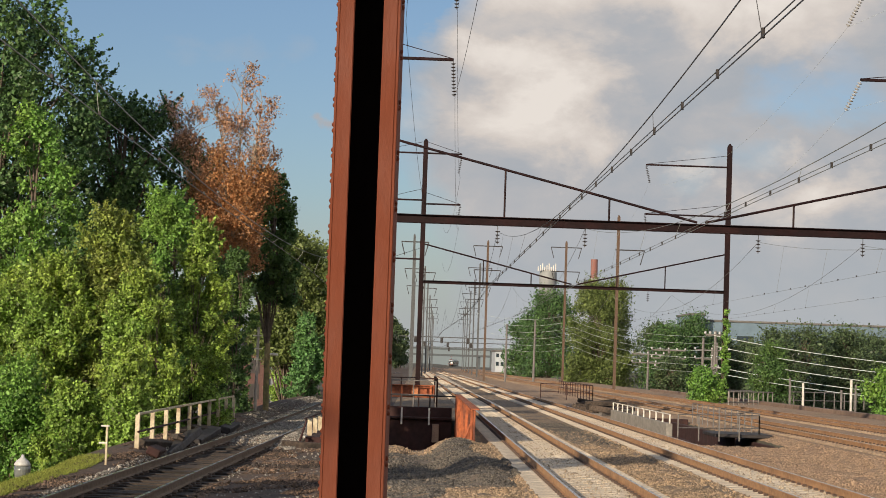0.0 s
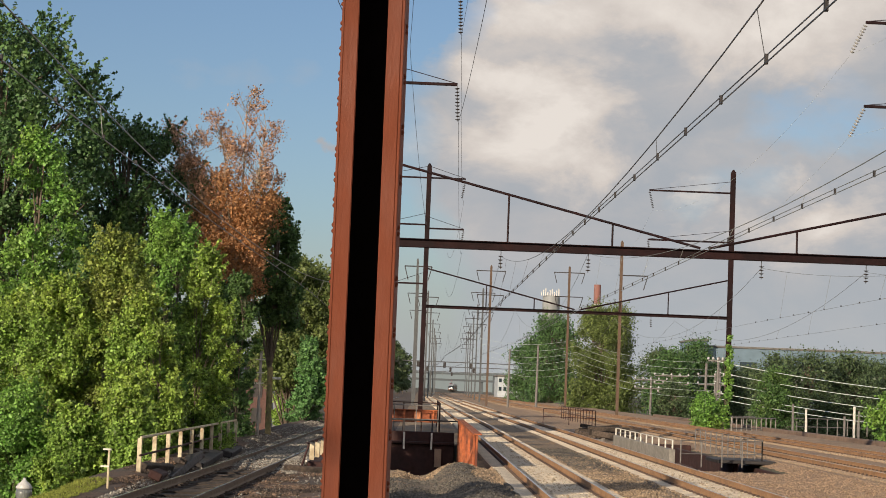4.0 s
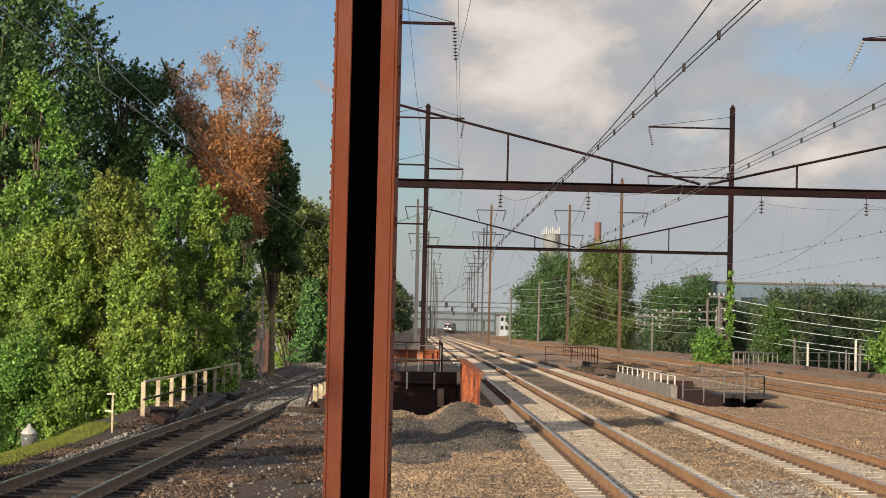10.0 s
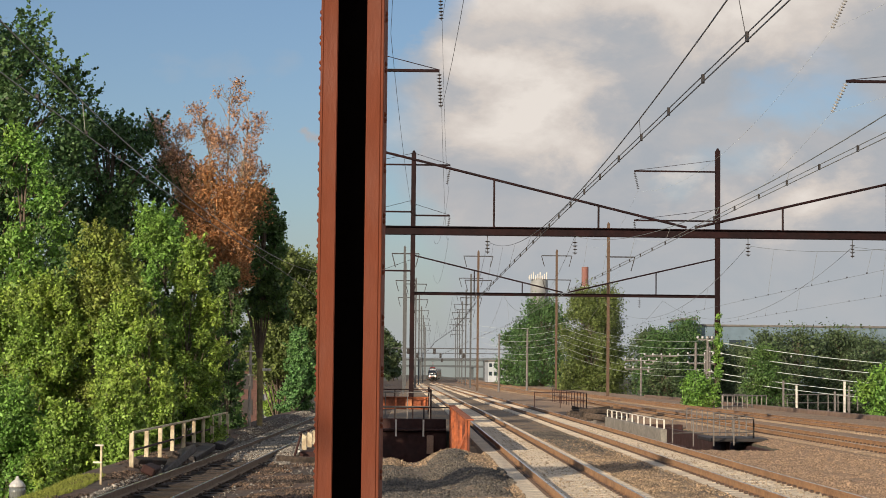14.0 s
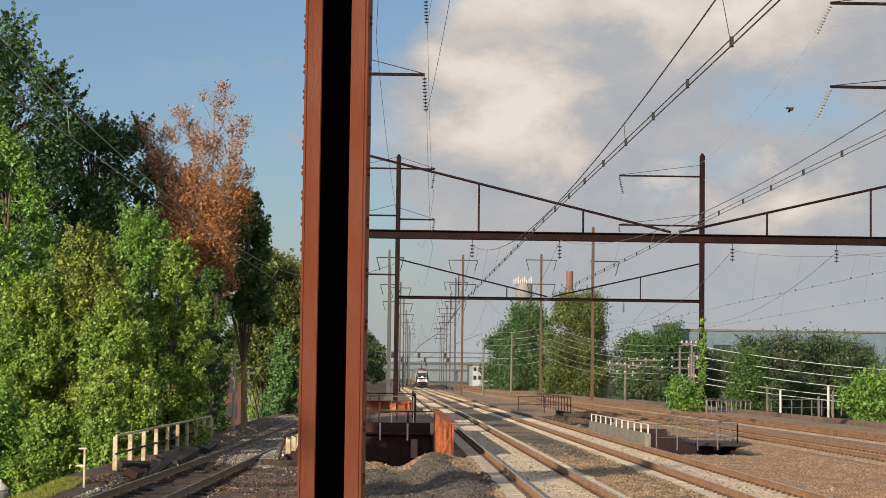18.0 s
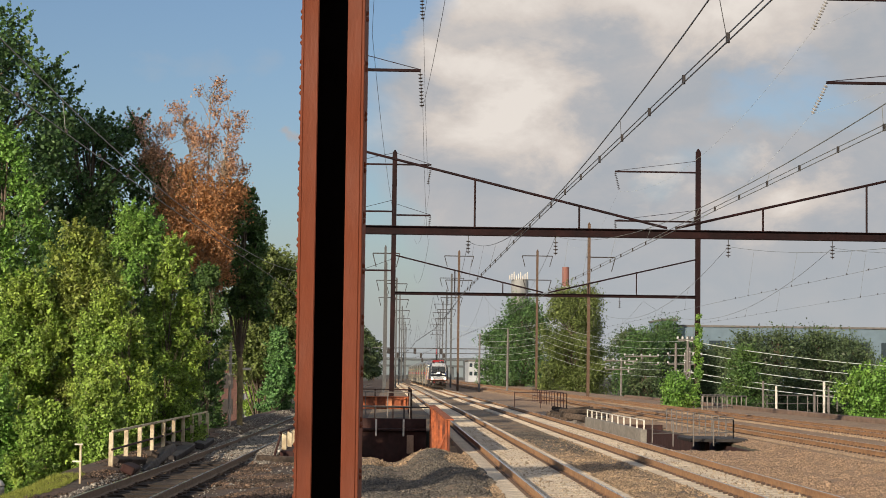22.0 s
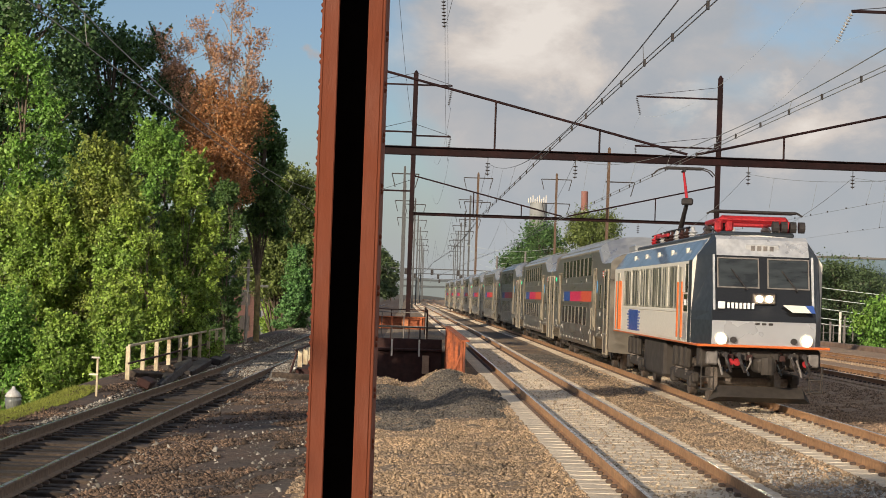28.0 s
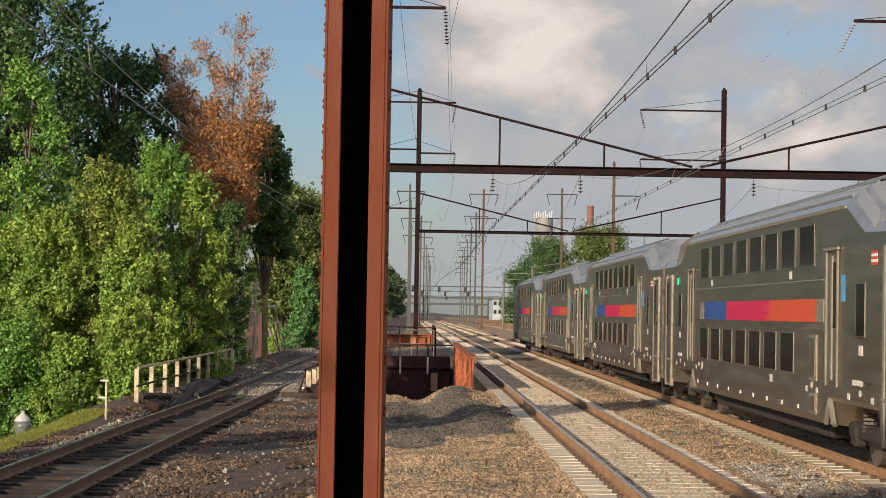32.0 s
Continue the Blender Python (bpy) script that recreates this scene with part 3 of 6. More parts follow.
def gantry(y, xl, xr, beam_z, depth, tops, hang, arms, post_mat=None, rod_rise=3.0):
    """Portal over the tracks: two posts, a beam, two sloping tie rods with droppers, insulators for the wires."""
    t = thing("catenary_gantry", "maroon steel catenary gantry spanning the tracks with tie rods", "gantry", "catenary gantries")
    post_mat = post_mat or M_STEEL
    for x, top in ((xl, tops[0]), (xr, tops[1])):
        if top:
            g = Geo()
            h_post(g, x, y, -0.6 if x < 20 else -1.2, top, 0.40)
            part("post", g, post_mat, t)
            post_cap(t, x, y, top, 0.4, post_mat)
    b = bend(y)
    g = Geo()
    w, h = 0.22, depth / 2
    g.box(xl, xr, y - w, y + w, beam_z + h - 0.04, beam_z + h, 0.01)
    g.box(xl, xr, y - w, y + w, beam_z - h, beam_z - h + 0.04, 0.01)
    g.box(xl, xr, y - 0.04, y + 0.04, beam_z - h + 0.04, beam_z + h - 0.04)
    part("beam", g, M_STEEL, t)
    mid = (xl + xr) / 2
    for x0, s in ((xl, 1), (xr, -1)):
        g = Geo()
        foot = mid - s * 0.2
        g.rod((x0, y, beam_z + h + rod_rise), (foot, y, beam_z + h + 0.08), 0.065, n=7)
        part("tie_rod", g, M_STEEL, t)
        for k in (0.41, 0.73):
            x = x0 + (foot - x0) * k
            g = Geo()
            g.rod((x, y, beam_z + h), (x, y, beam_z + h + 0.08 + (rod_rise - 0.08) * (1 - k)), 0.05, n=6)
            part("dropper", g, M_STEEL, t)
    for x in hang:
        g = Geo()
        g.rod((x + b, y, beam_z - h), (x + b, y, beam_z - h - 0.2), 0.02, n=5)
        insulator(g, (x + b, y, beam_z - h - 0.15), (0, 0, -0.75), 4, 0.13, 0)
        part("insulator", g, M_INSUL, t)
    for x0, x1, z, string, pale in arms:
        g = Geo()
        g.box(min(x0, x1), max(x0, x1), y - 0.07, y + 0.07, z - 0.07, z + 0.07, 0.015)
        g.rod((x1, y, z + 0.05), (x0, y, z + 1.0), 0.02, n=5)
        arm = part("cross_arm", g, M_STEEL, t)
        if string:
            g = Geo()
            insulator(g, (x1 - 0.02 * (1 if x1 > x0 else -1), y, z - 0.07), string, 10, 0.13, 0)
            part("insulator_string", g, M_INSUL_PALE if pale else M_INSUL, arm)
    return t


TRACKS = (A_X, B_X, C_X, D_X)
gantry(93, -2.6, 29.6, 9.18, 0.42, (24.0, 24.0), TRACKS,
       [(-2.6, 1.2, 21.3, (0.08, 0, -1.75), False), (-2.6, 1.2, 17.0, (0.1, 0, -1.75), False), (29.6, 21.1, 16.75, (-0.72, 0, -1.5), True), (29.6, 21.1, 20.9, (-0.72, 0, -1.5), True)], rod_rise=3.87)
gantry(162, 0.0, 25.8, 9.0, 0.26, (20.9, 21.4), (A_X + 1.2, D_X - 2),
       [(0.0, -4.2, 19.9, None, False), (0.0, 3.1, 19.9, (-0.25, 0, -1.6), False), (0.0, 3.1, 15.6, (-0.25, 0, -1.6), False), (0.0, -3.6, 15.9, None, False), (25.8, 18.7, 19.6, (0.35, 0, -1.5), False),
        (25.8, 18.7, 15.4, (0.2, 0, -1.4), False), (0.0, -2.6, 10.9, None, False)], rod_rise=3.1)


def line_pole(x, y, top, arms, mat, base=-0.4, w=0.34):
    t = thing("line_pole", "tall rusty steel transmission pole with cross arms", "pole", "transmission poles along the line", at=(x, y, 0))
    g = Geo()
    h_post(g, 0, 0, base, top, w)
    part("post", g, mat, t)
    post_cap(t, 0, 0, top, w, mat)
    for x0, x1, z in arms:
        g = Geo()
        g.box(x0, x1, -0.07, 0.07, z - 0.07, z + 0.07)
        for xe in (x0, x1):
            if abs(xe) > 0.5:
                g.rod((xe, 0, z), (xe - 0.45 * (1 if xe > 0 else -1), 0, z - 1.7), 0.06, n=5)
        part("cross_arm", g, M_DARK, t)
    return t


line_pole(23.7, 232, 20.6, [(-0.3, 3.2, 16.6)], M_RUSTPOLE)
line_pole(22.7, 302, 21.8, [(-2.4, 2.4, 21.0), (-2.2, 2.2, 17.2)], M_RUSTPOLE)
for k, y in enumerate((302, 372, 442, 512, 582, 652, 722)):
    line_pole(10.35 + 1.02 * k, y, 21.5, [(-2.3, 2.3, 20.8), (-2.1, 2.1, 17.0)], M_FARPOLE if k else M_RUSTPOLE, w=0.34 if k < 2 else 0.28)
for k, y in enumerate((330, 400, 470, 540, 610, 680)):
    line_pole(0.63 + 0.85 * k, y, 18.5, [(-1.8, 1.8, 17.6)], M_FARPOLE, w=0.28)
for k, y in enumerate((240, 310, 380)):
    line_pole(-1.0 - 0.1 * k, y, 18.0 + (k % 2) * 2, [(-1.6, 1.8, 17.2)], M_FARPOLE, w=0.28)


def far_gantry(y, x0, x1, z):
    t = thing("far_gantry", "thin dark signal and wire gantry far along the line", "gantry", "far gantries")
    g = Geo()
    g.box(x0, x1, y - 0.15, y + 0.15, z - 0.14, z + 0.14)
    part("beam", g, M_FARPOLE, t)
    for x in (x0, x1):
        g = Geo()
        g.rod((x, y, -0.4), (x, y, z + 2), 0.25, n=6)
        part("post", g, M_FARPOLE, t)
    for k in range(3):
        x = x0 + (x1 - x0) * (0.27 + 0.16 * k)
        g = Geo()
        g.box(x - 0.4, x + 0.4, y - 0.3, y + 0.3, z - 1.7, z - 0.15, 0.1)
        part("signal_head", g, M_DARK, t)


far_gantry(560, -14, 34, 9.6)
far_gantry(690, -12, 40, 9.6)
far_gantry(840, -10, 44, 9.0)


def stagger(y):
    """The contact wire's sideways zigzag from support to support."""
    return float(np.interp(y, (-9, 18, 46, 93, 162, 232, 302, 372, 442, 512), (0.32, 0.14, -0.12, -0.3, 0.2, -0.2, 0.2, -0.2, 0.2, -0.2)))


def catenary(centre, z0, sup, drop=2.45, low=0.22, mat=None, pair=True, thick=0.009):
    """Messenger, auxiliary and contact wire over one track; sup: support places along y."""
    t = thing("overhead_wire", "thin dark catenary and contact wires over a track", "wire", "overhead wires")
    g, c, a = Geo(), Geo(), Geo()
    for y0, y1 in zip(sup[:-1], sup[1:]):
        k = drop / ((y1 - y0) / 2) ** 2
        mid = (y0 + y1) / 2
        n = 28
        pts = []
        for i in range(n + 1):
            y = y0 + (y1 - y0) * i / n
            pts.append((centre(y), y, z0 + low + k * (y - mid) ** 2))
        g.line(pts, 0.010)
        steps = max(4, int((y1 - y0) / 9))
        for i in range(1, steps):
            y = y0 + (y1 - y0) * (i + 0.28) / steps
            zm = z0 + low + k * (y - mid) ** 2
            x = centre(y) + stagger(y)
            g.rod((x, y, z0 + 0.045 * pair), (centre(y), y, zm), 0.006, n=4)
            for d in (0.0, 3.1, 6.2):
                x = centre(y + d) + stagger(y + d)
                a.box(x - 0.008, x + 0.03, y + d - 0.03, y + d + 0.03, z0 - 0.008, z0 + (0.108 if pair else 0.05))
    ys = np.arange(sup[0], sup[-1] + 1, 6.0)
    c.line([(centre(y) + stagger(y), y, z0) for y in ys], thick)
    if pair:
        c.line([(centre(y) + stagger(y) + 0.02, y, z0 + 0.10) for y in ys], 0.9 * thick)
    part("messenger", g, mat or M_WIRE, t)
    part("contact_wire", c, mat or M_WIRE, t)
    part("clamp", a, M_DARK, t)["kind"] = "stuff"


SUPPORTS = (-9, 93, 162, 232, 302, 372, 442, 512, 582, 652)
for tx, z0, low in ((A_X, 6.03, 0.22), (B_X, 6.27, 0.28), (C_X, 5.95, 0.22), (D_X, 5.95, 0.22)):
    catenary(lambda y, q=tx: q + bend(y), z0, SUPPORTS, low=low, mat=M_WIRE if tx < 6 else M_WIRE_GREY, pair=tx < 10, thick=0.009 if tx < 10 else 0.006)
catenary(lambda y: left_x(y) + 0.75 + 0.2 * math.sin(y * 0.03), 5.6, (5, 93, 162, 232, 302, 372), 1.5, 0.1, M_WIRE_GREY, False)


def long_wire(points, r, mat, label, sag=1.2):
    """One line carried from pole to pole."""
    g = Geo()
    for p, q in zip(points[:-1], points[1:]):
        p, q = Vector(p), Vector(q)
        pts = []
        for i in range(25):
            f = i / 24
            w = p.lerp(q, f)
            w.z -= 4 * sag * f * (1 - f)
            pts.append(w)
        g.line(pts, r)
    ob = new("power_line", g.data("power_line", [mat]))
    tagged(ob, label, "wire", "power lines")


for x, z in ((1.3, 19.5), (1.32, 15.2)):
    long_wire([(x + 0.4, -25, z + 0.5), (x, 93, z), (3.0, 162, z - 1.5), (2.5, 232, z - 1)], 0.011, M_WIRE, "thin high-voltage line strung along the posts", 2.2)
for x, z in ((20.4, 15.2), (20.4, 19.3)):
    long_wire([(x + 1, -15, z + 0.5), (x, 93, z), (19, 162, z - 1.4), (21, 232, z - 1)], 0.005, M_WIRE_PALE, "thin high-voltage line strung along the posts", 2.2)
for x, z in ((-4.4, 23.5), (-3.6, 19.2)):
    long_wire([(x - 3.2, -12, z), (x, 93, z - 0.6), (-4.2, 162, 18.5)], 0.018, M_WIRE, "dark feeder wire high over the side track", 1.5)
long_wire([(0.2, 20, 21.5), (-1.2, 93, 18.8), (0, 162, 15.6)], 0.014, M_WIRE, "thin signal wire strung between the posts", 1.0)

# ---------------------------------------------------------------- bridge openings between the tracks
def railing(t, pts, z0, z1, mat, every, r=0.03, mid=True, post=None):
    """Posts and rails along a polyline on plan."""
    post = post or r
    for (xa, ya), (xb, yb) in zip(pts[:-1], pts[1:]):
        g = Geo()
        for z in ((z1, (z0 + z1) / 2) if mid else (z1,)):
            g.rod((xa, ya, z), (xb, yb, z), r, n=6)
        part("top_rail", g, mat, t)
        d = math.dist((xa, ya), (xb, yb))
        n = max(1, round(d / every))
        for i in range(n + 1):
            x, y = xa + (xb - xa) * i / n, ya + (yb - ya) * i / n
            g = Geo()
            g.box(x - post, x + post, y - post, y + post, z0, z1, 0.006)
            part("post", g, mat, t)


def left_opening():
    x0, x1, y0, y1 = PIT_1
    t = thing("plate_girder", "rusty orange bridge girder beside an open pit between tracks", "girder")
    g = Geo()
    g.box(x1 + 0.02, x1 + 0.08, y0 - 0.3, y1 + 1, -2.2, 0.80, 0.01)
    part("web", g, M_RUST, t)
    g = Geo()
    g.box(x1 - 0.06, x1 + 0.2, y0 - 0.3, y1 + 1, 0.81, 0.86, 0.01)
    part("flange", g, M_RUST, t)
    for k in range(9):
        y = y0 + 0.2 + k * 3.0
        g = Geo()
        g.box(x1 - 0.07, x1 + 0.015, y - 0.05, y + 0.05, -2.0, 0.80, 0.01)
        part("stiffener", g, M_RUST, t)
        if k == 0:
            g = Geo()
            g.rod((x1 - 0.45, y, -0.75), (x1 - 0.04, y, 0.35), 0.05, n=5)
            part("knee_brace", g, M_RUST, t)
    t = thing("bridge_wall", "dark rusted steel plate wall across a bridge opening", "bridge")
    g = Geo()
    g.box(x0, x1 - 0.2, y1 - 0.35, y1 - 0.05, -5, -0.28, 0.02)
    part("lower_plate", g, M_RUST_DARK, t)
    g = Geo()
    g.box(x0, x1 - 0.2, y1 - 0.55, y1 - 0.05, -0.27, -0.17, 0.02)
    part("ledge", g, M_RUST_DARK, t)
    g = Geo()
    g.box(x0, x1 - 0.2, y1 + 0.1, y1 + 0.3, -0.6, 0.26, 0.02)
    part("upper_plate", g, M_RUST_DARK, t)
    for x in (-1.85, -0.65, 0.55):
        g = Geo()
        g.box(x - 0.04, x + 0.04, y1 - 0.62, y1 - 0.56, -0.5, 0.24, 0.01)
        part("pale_post", g, M_WHITEPOST, t, "pale painted post")
    g = Geo()
    g.box(0.7, 1.0, y1 - 0.6, y1 - 0.36, -1.25, -0.45, 0.02)
    part("box_cover", g, material("faded_orange", (0.36, 0.24, 0.17), 0.8, grain=0.2, stain=(0.26, 0.15, 0.10), stain_scale=3), t, "faded orange cover plate")
    railing(t, [(x0, y1 + 1.2), (x1 + 0.1, y1 + 1.2)], -0.2, 0.74, M_DARK, 1.35, 0.035, False)
    t = thing("stone_abutment", "grey concrete bridge abutment under the ballast edge", "wall")
    g = Geo()
    g.box(x0 - 0.3, x1 + 0.3, y0 - 0.6, y0 - 0.02, -5.2, -0.75, 0.03)
    part("block", g, M_CONCRETE, t)
    t = thing("girder_stub", "short rusty girder end with pale slats beside the side track", "girder")
    g = Geo()
    g.box(-3.45, -2.5, 60.4, 69.0, -0.85, -0.22, 0.03)
    part("block", g, M_RUST_DARK, t)
    for y in (60.0, 64.5):
        g = Geo()
        g.rod((-3.62, y, -0.42), (-3.40, y + 0.1, 0.36), 0.035, n=6)
        part("post", g, M_RUST_DARK, t)
    for z, r, m in ((0.36, 0.028, M_RUST_DARK), (-0.20, 0.035, M_WHITEPOST)):
        g = Geo()
        g.rod((-3.47, 60.0, z), (-3.22, 71.5, z), r, n=6)
        part("top_rail" if z > 0 else "bottom_rail", g, m, t)
    for k in range(5):
        y = 60.9 + 2.3 * k
        x = -3.47 + 0.25 * (y - 60) / 11.5
        g = Geo()
        g.box(x + 0.02, x + 0.17, y, y + 0.05, -0.20, 0.30, 0.01)
        part("pale_slat", g, M_FENCE, t, "pale painted slat")
    t = thing("timber_beam", "old grey timber lying beside the side track", "timber", at=(-3.1, 58.4, -0.42))
    g = Geo()
    g.box(-0.95, 0.8, -0.14, 0.14, -0.12, 0.12, 0.03)
    part("beam", g, M_TIE_WOOD, t, turn=(0, 3, 8))
    t = thing("bridge_parapet", "orange rusted low steel parapet with a thin railing", "parapet")
    g = Geo()
    g.box(-1.9, 0.95, 106, 106.25, 0.28, 0.92, 0.03)
    part("panel_top", (h := Geo(), h.box(-1.95, 1.0, 105.9, 106.3, 0.925, 0.97, 0.02))[0], M_ORANGE_RUST, t)
    part("panel", g, M_RUST, t)
    for k in range(4):
        g = Geo()
        g.box(-1.7 + 0.8 * k, -1.6 + 0.8 * k, 105.9, 106.0, 0.28, 0.92, 0.01)
        part("stiffener", g, M_ORANGE_RUST, t)
    g = Geo()
    g.box(-0.3, 0.05, 105.86, 105.93, 0.42, 0.86, 0.02)
    part("plate", g, material("pale_orange", (0.62, 0.24, 0.11), 0.8, grain=0.2), t, "paler orange plate")
    railing(t, [(-1.9, 106.1), (1.1, 106.1), (1.1, 125)], -0.5, 1.36, M_RUST_DARK, 0.9, 0.03)
    railing(t, [(-2.6, 104.8), (1.0, 104.8)], -0.3, 1.22, M_GREYPOLE, 1.2, 0.028)


left_opening()


def right_opening():
    x0, x1, y0, y1 = PIT_2
    # Added dark side plates; they stand for the shade inside the pit.
    t = thing("pit_lining", "added dark lining that stands for shade inside the open pit", "wall")
    g = Geo()
    g.box(x1 - 0.16, x1 - 0.02, y0 + 0.02, y1 - 0.4, -4.5, -0.52, 0.02)
    part("side_plate", g, M_RUST_DARK, t)
    g = Geo()
    g.box(x0 + 0.02, x0 + 0.12, y0 + 0.02, y1 - 0.4, -4.5, -0.35, 0.02)
    part("side_plate", g, M_RUST_DARK, t)
    y0 += 4.5
    t = thing("bridge_parapet", "grey concrete parapet with a pale railing along an opening", "parapet")
    g = Geo()
    g.box(x0 - 0.28, x0 - 0.03, y0, y1, -5.0, 0.16, 0.02)
    part("wall", g, M_PARAPET, t)
    railing(t, [(x0 - 0.15, y1), (x0 - 0.15, y0)], 0.16, 0.52, M_WHITEPOST, 2.2, 0.024, False, 0.03)
    t = thing("guard_railing", "thin weathered steel railing round an open pit", "railing")
    railing(t, [(x0 + 0.1, y0 - 0.6), (x1 + 0.1, y0 + 2.0)], -0.5, 0.55, M_GREYPOLE, 1.2, 0.02, True, 0.025)
    railing(t, [(x1 + 0.1, y0 + 2.0), (x1 + 0.25, y1)], -0.5, 0.62, M_GREYPOLE, 1.9, 0.02, True, 0.025)
    # Dark colour on the web and end plate carries the opening's shade.
    t = thing("girder_stub", "dark steel girder inside the bridge opening", "girder")
    g = Geo()
    g.box(x1 - 0.9, x1 - 0.7, y0 + 3, y1, -3.0, -0.35, 0.02)
    part("web", g, M_RUST_DARK, t)
    g = Geo()
    g.box(x0 + 1.9, x1 + 0.6, y0 + 1.5, y0 + 5, -0.36, -0.22, 0.02)
    part("cover_plate", g, M_DARK, t)
    g = Geo()
    g.box(x0, x1, y1 - 0.3, y1 + 0.3, -4.5, -0.2, 0.02)
    part("end_plate", g, M_RUST_DARK, t)
    t = thing("far_railing", "dark thin railing round a distant bridge opening", "railing")
    railing(t, [(9.6, 150), (13.4, 147), (13.6, 185)], -0.3, 0.9, M_RUST_DARK, 3.0, 0.03)
    t = thing("timber_stack", "low dark heap of old timber beside the tracks", "timber")
    rng = random.Random(4)
    for k in range(26):
        g = Geo()
        h = 0.12 + 0.05 * rng.random()
        g.box(-1.3, 1.3, -0.14, 0.14, -h, h, 0.03)
        part("timber", g, M_TIE_WOOD if k % 3 else M_GREYPOLE, t, at=(11.4 + rng.uniform(-0.5, 0.5), 110 + 18 * rng.random(), -0.42 + 0.26 * (k % 3) * rng.random()), turn=(rng.uniform(-6, 6), rng.uniform(-9, 9), rng.uniform(-35, 60)))


right_opening()


# ---------------------------------------------------------------- left edge of the line
def left_fence():
    t = thing("guard_fence", "pale yellow painted guard fence along the bank", "fence")
    y, k = 51.0, 0
    while y < 77:
        x = -7.35 + 0.02 * k
        g = Geo()
        g.box(x - 0.06, x + 0.06, y - 0.045, y + 0.045, -0.5, 0.60, 0.012)
        part("post", g, M_FENCE, t)
        y += 2.72
        k += 1
    for z, r in ((0.63, 0.032), (0.16, 0.026)):
        g = Geo()
        g.box(-7.30, -7.30 + r * 2, 50.6, 76.5, z - r, z + r, 0.012)
        part("rail", g, M_FENCE if z > 0.3 else M_RUST_DARK, t)
    t = thing("marker_post", "pale marker post with two short arms", "post", at=(-7.3, 45.7, -0.34))
    g = Geo()
    g.box(-0.025, 0.025, -0.025, 0.025, -0.2, 0.84, 0.008)
    part("post", g, M_FENCE, t)
    for z, a, b in ((0.82, -0.2, 0.08), (0.42, -0.26, 0.03)):
        g = Geo()
        g.box(a * 0.7, b * 0.7, -0.04, -0.026, z - 0.02, z + 0.02, 0.004)
        part("arm", g, M_WHITEPOST, t)
    t = thing("scrap_beam", "dark old timbers and rusted beams beside the side track", "timber")
    for x, y, w, l, rz in ((-6.95, 52, 0.35, 3.6, 4), (-6.85, 56, 0.5, 6.0, -3), (-6.9, 63, 0.5, 7.0, 1), (-6.85, 71, 0.4, 6.0, 2)):
        g = Geo()
        g.box(-w / 2, w / 2, -l / 2, l / 2, -0.12, 0.10, 0.03)
        part("timber", g, M_RUST_DARK if l < 4 else M_DARK, t, at=(x, y, -0.38), turn=(2 - rz, 6 * rz, rz))
        g = Geo()
        g.box(-0.1, 0.1, -l / 3, l / 3, -0.09, 0.09, 0.02)
        part("timber", g, M_TIE_WOOD, t, at=(x - 0.25, y + 1.5, -0.25), turn=(-3, 25, -3 * rz))


left_fence()


def street_lamp():
    t = thing("street_lamp", "acorn-shaped white street lamp on a dark post below the bank", "street lamp", at=(-10.13, 50, 0.25))
    g = Geo()
    g.turned((0, 0, -5.3), [(0.16, 0), (0.16, 0.5), (0.07, 0.7), (0.06, 3.7), (0.11, 3.75), (0.13, 3.86)], 12)
    part("post", g, M_DARK, t)
    g = Geo()
    g.turned((0, 0, -1.45), [(0.11, 0), (0.19, 0.12), (0.22, 0.30), (0.20, 0.42)], 16)
    part("globe", g, material("lamp_glass", (0.15, 0.16, 0.15), 0.2, coat=0.6, grain=0.2, grain_scale=30, stretch=(1, 1, 0.1)), t, "milky ribbed glass globe", smooth=True)
    g = Geo()
    g.turned((0, 0, -1.03), [(0.21, 0), (0.22, 0.03), (0.16, 0.12), (0.06, 0.2), (0.03, 0.28)], 16)
    part("cap", g, material("lamp_cap", (0.50, 0.49, 0.47), 0.4, grain=0.15), t, "pale domed cap", smooth=True)


street_lamp()


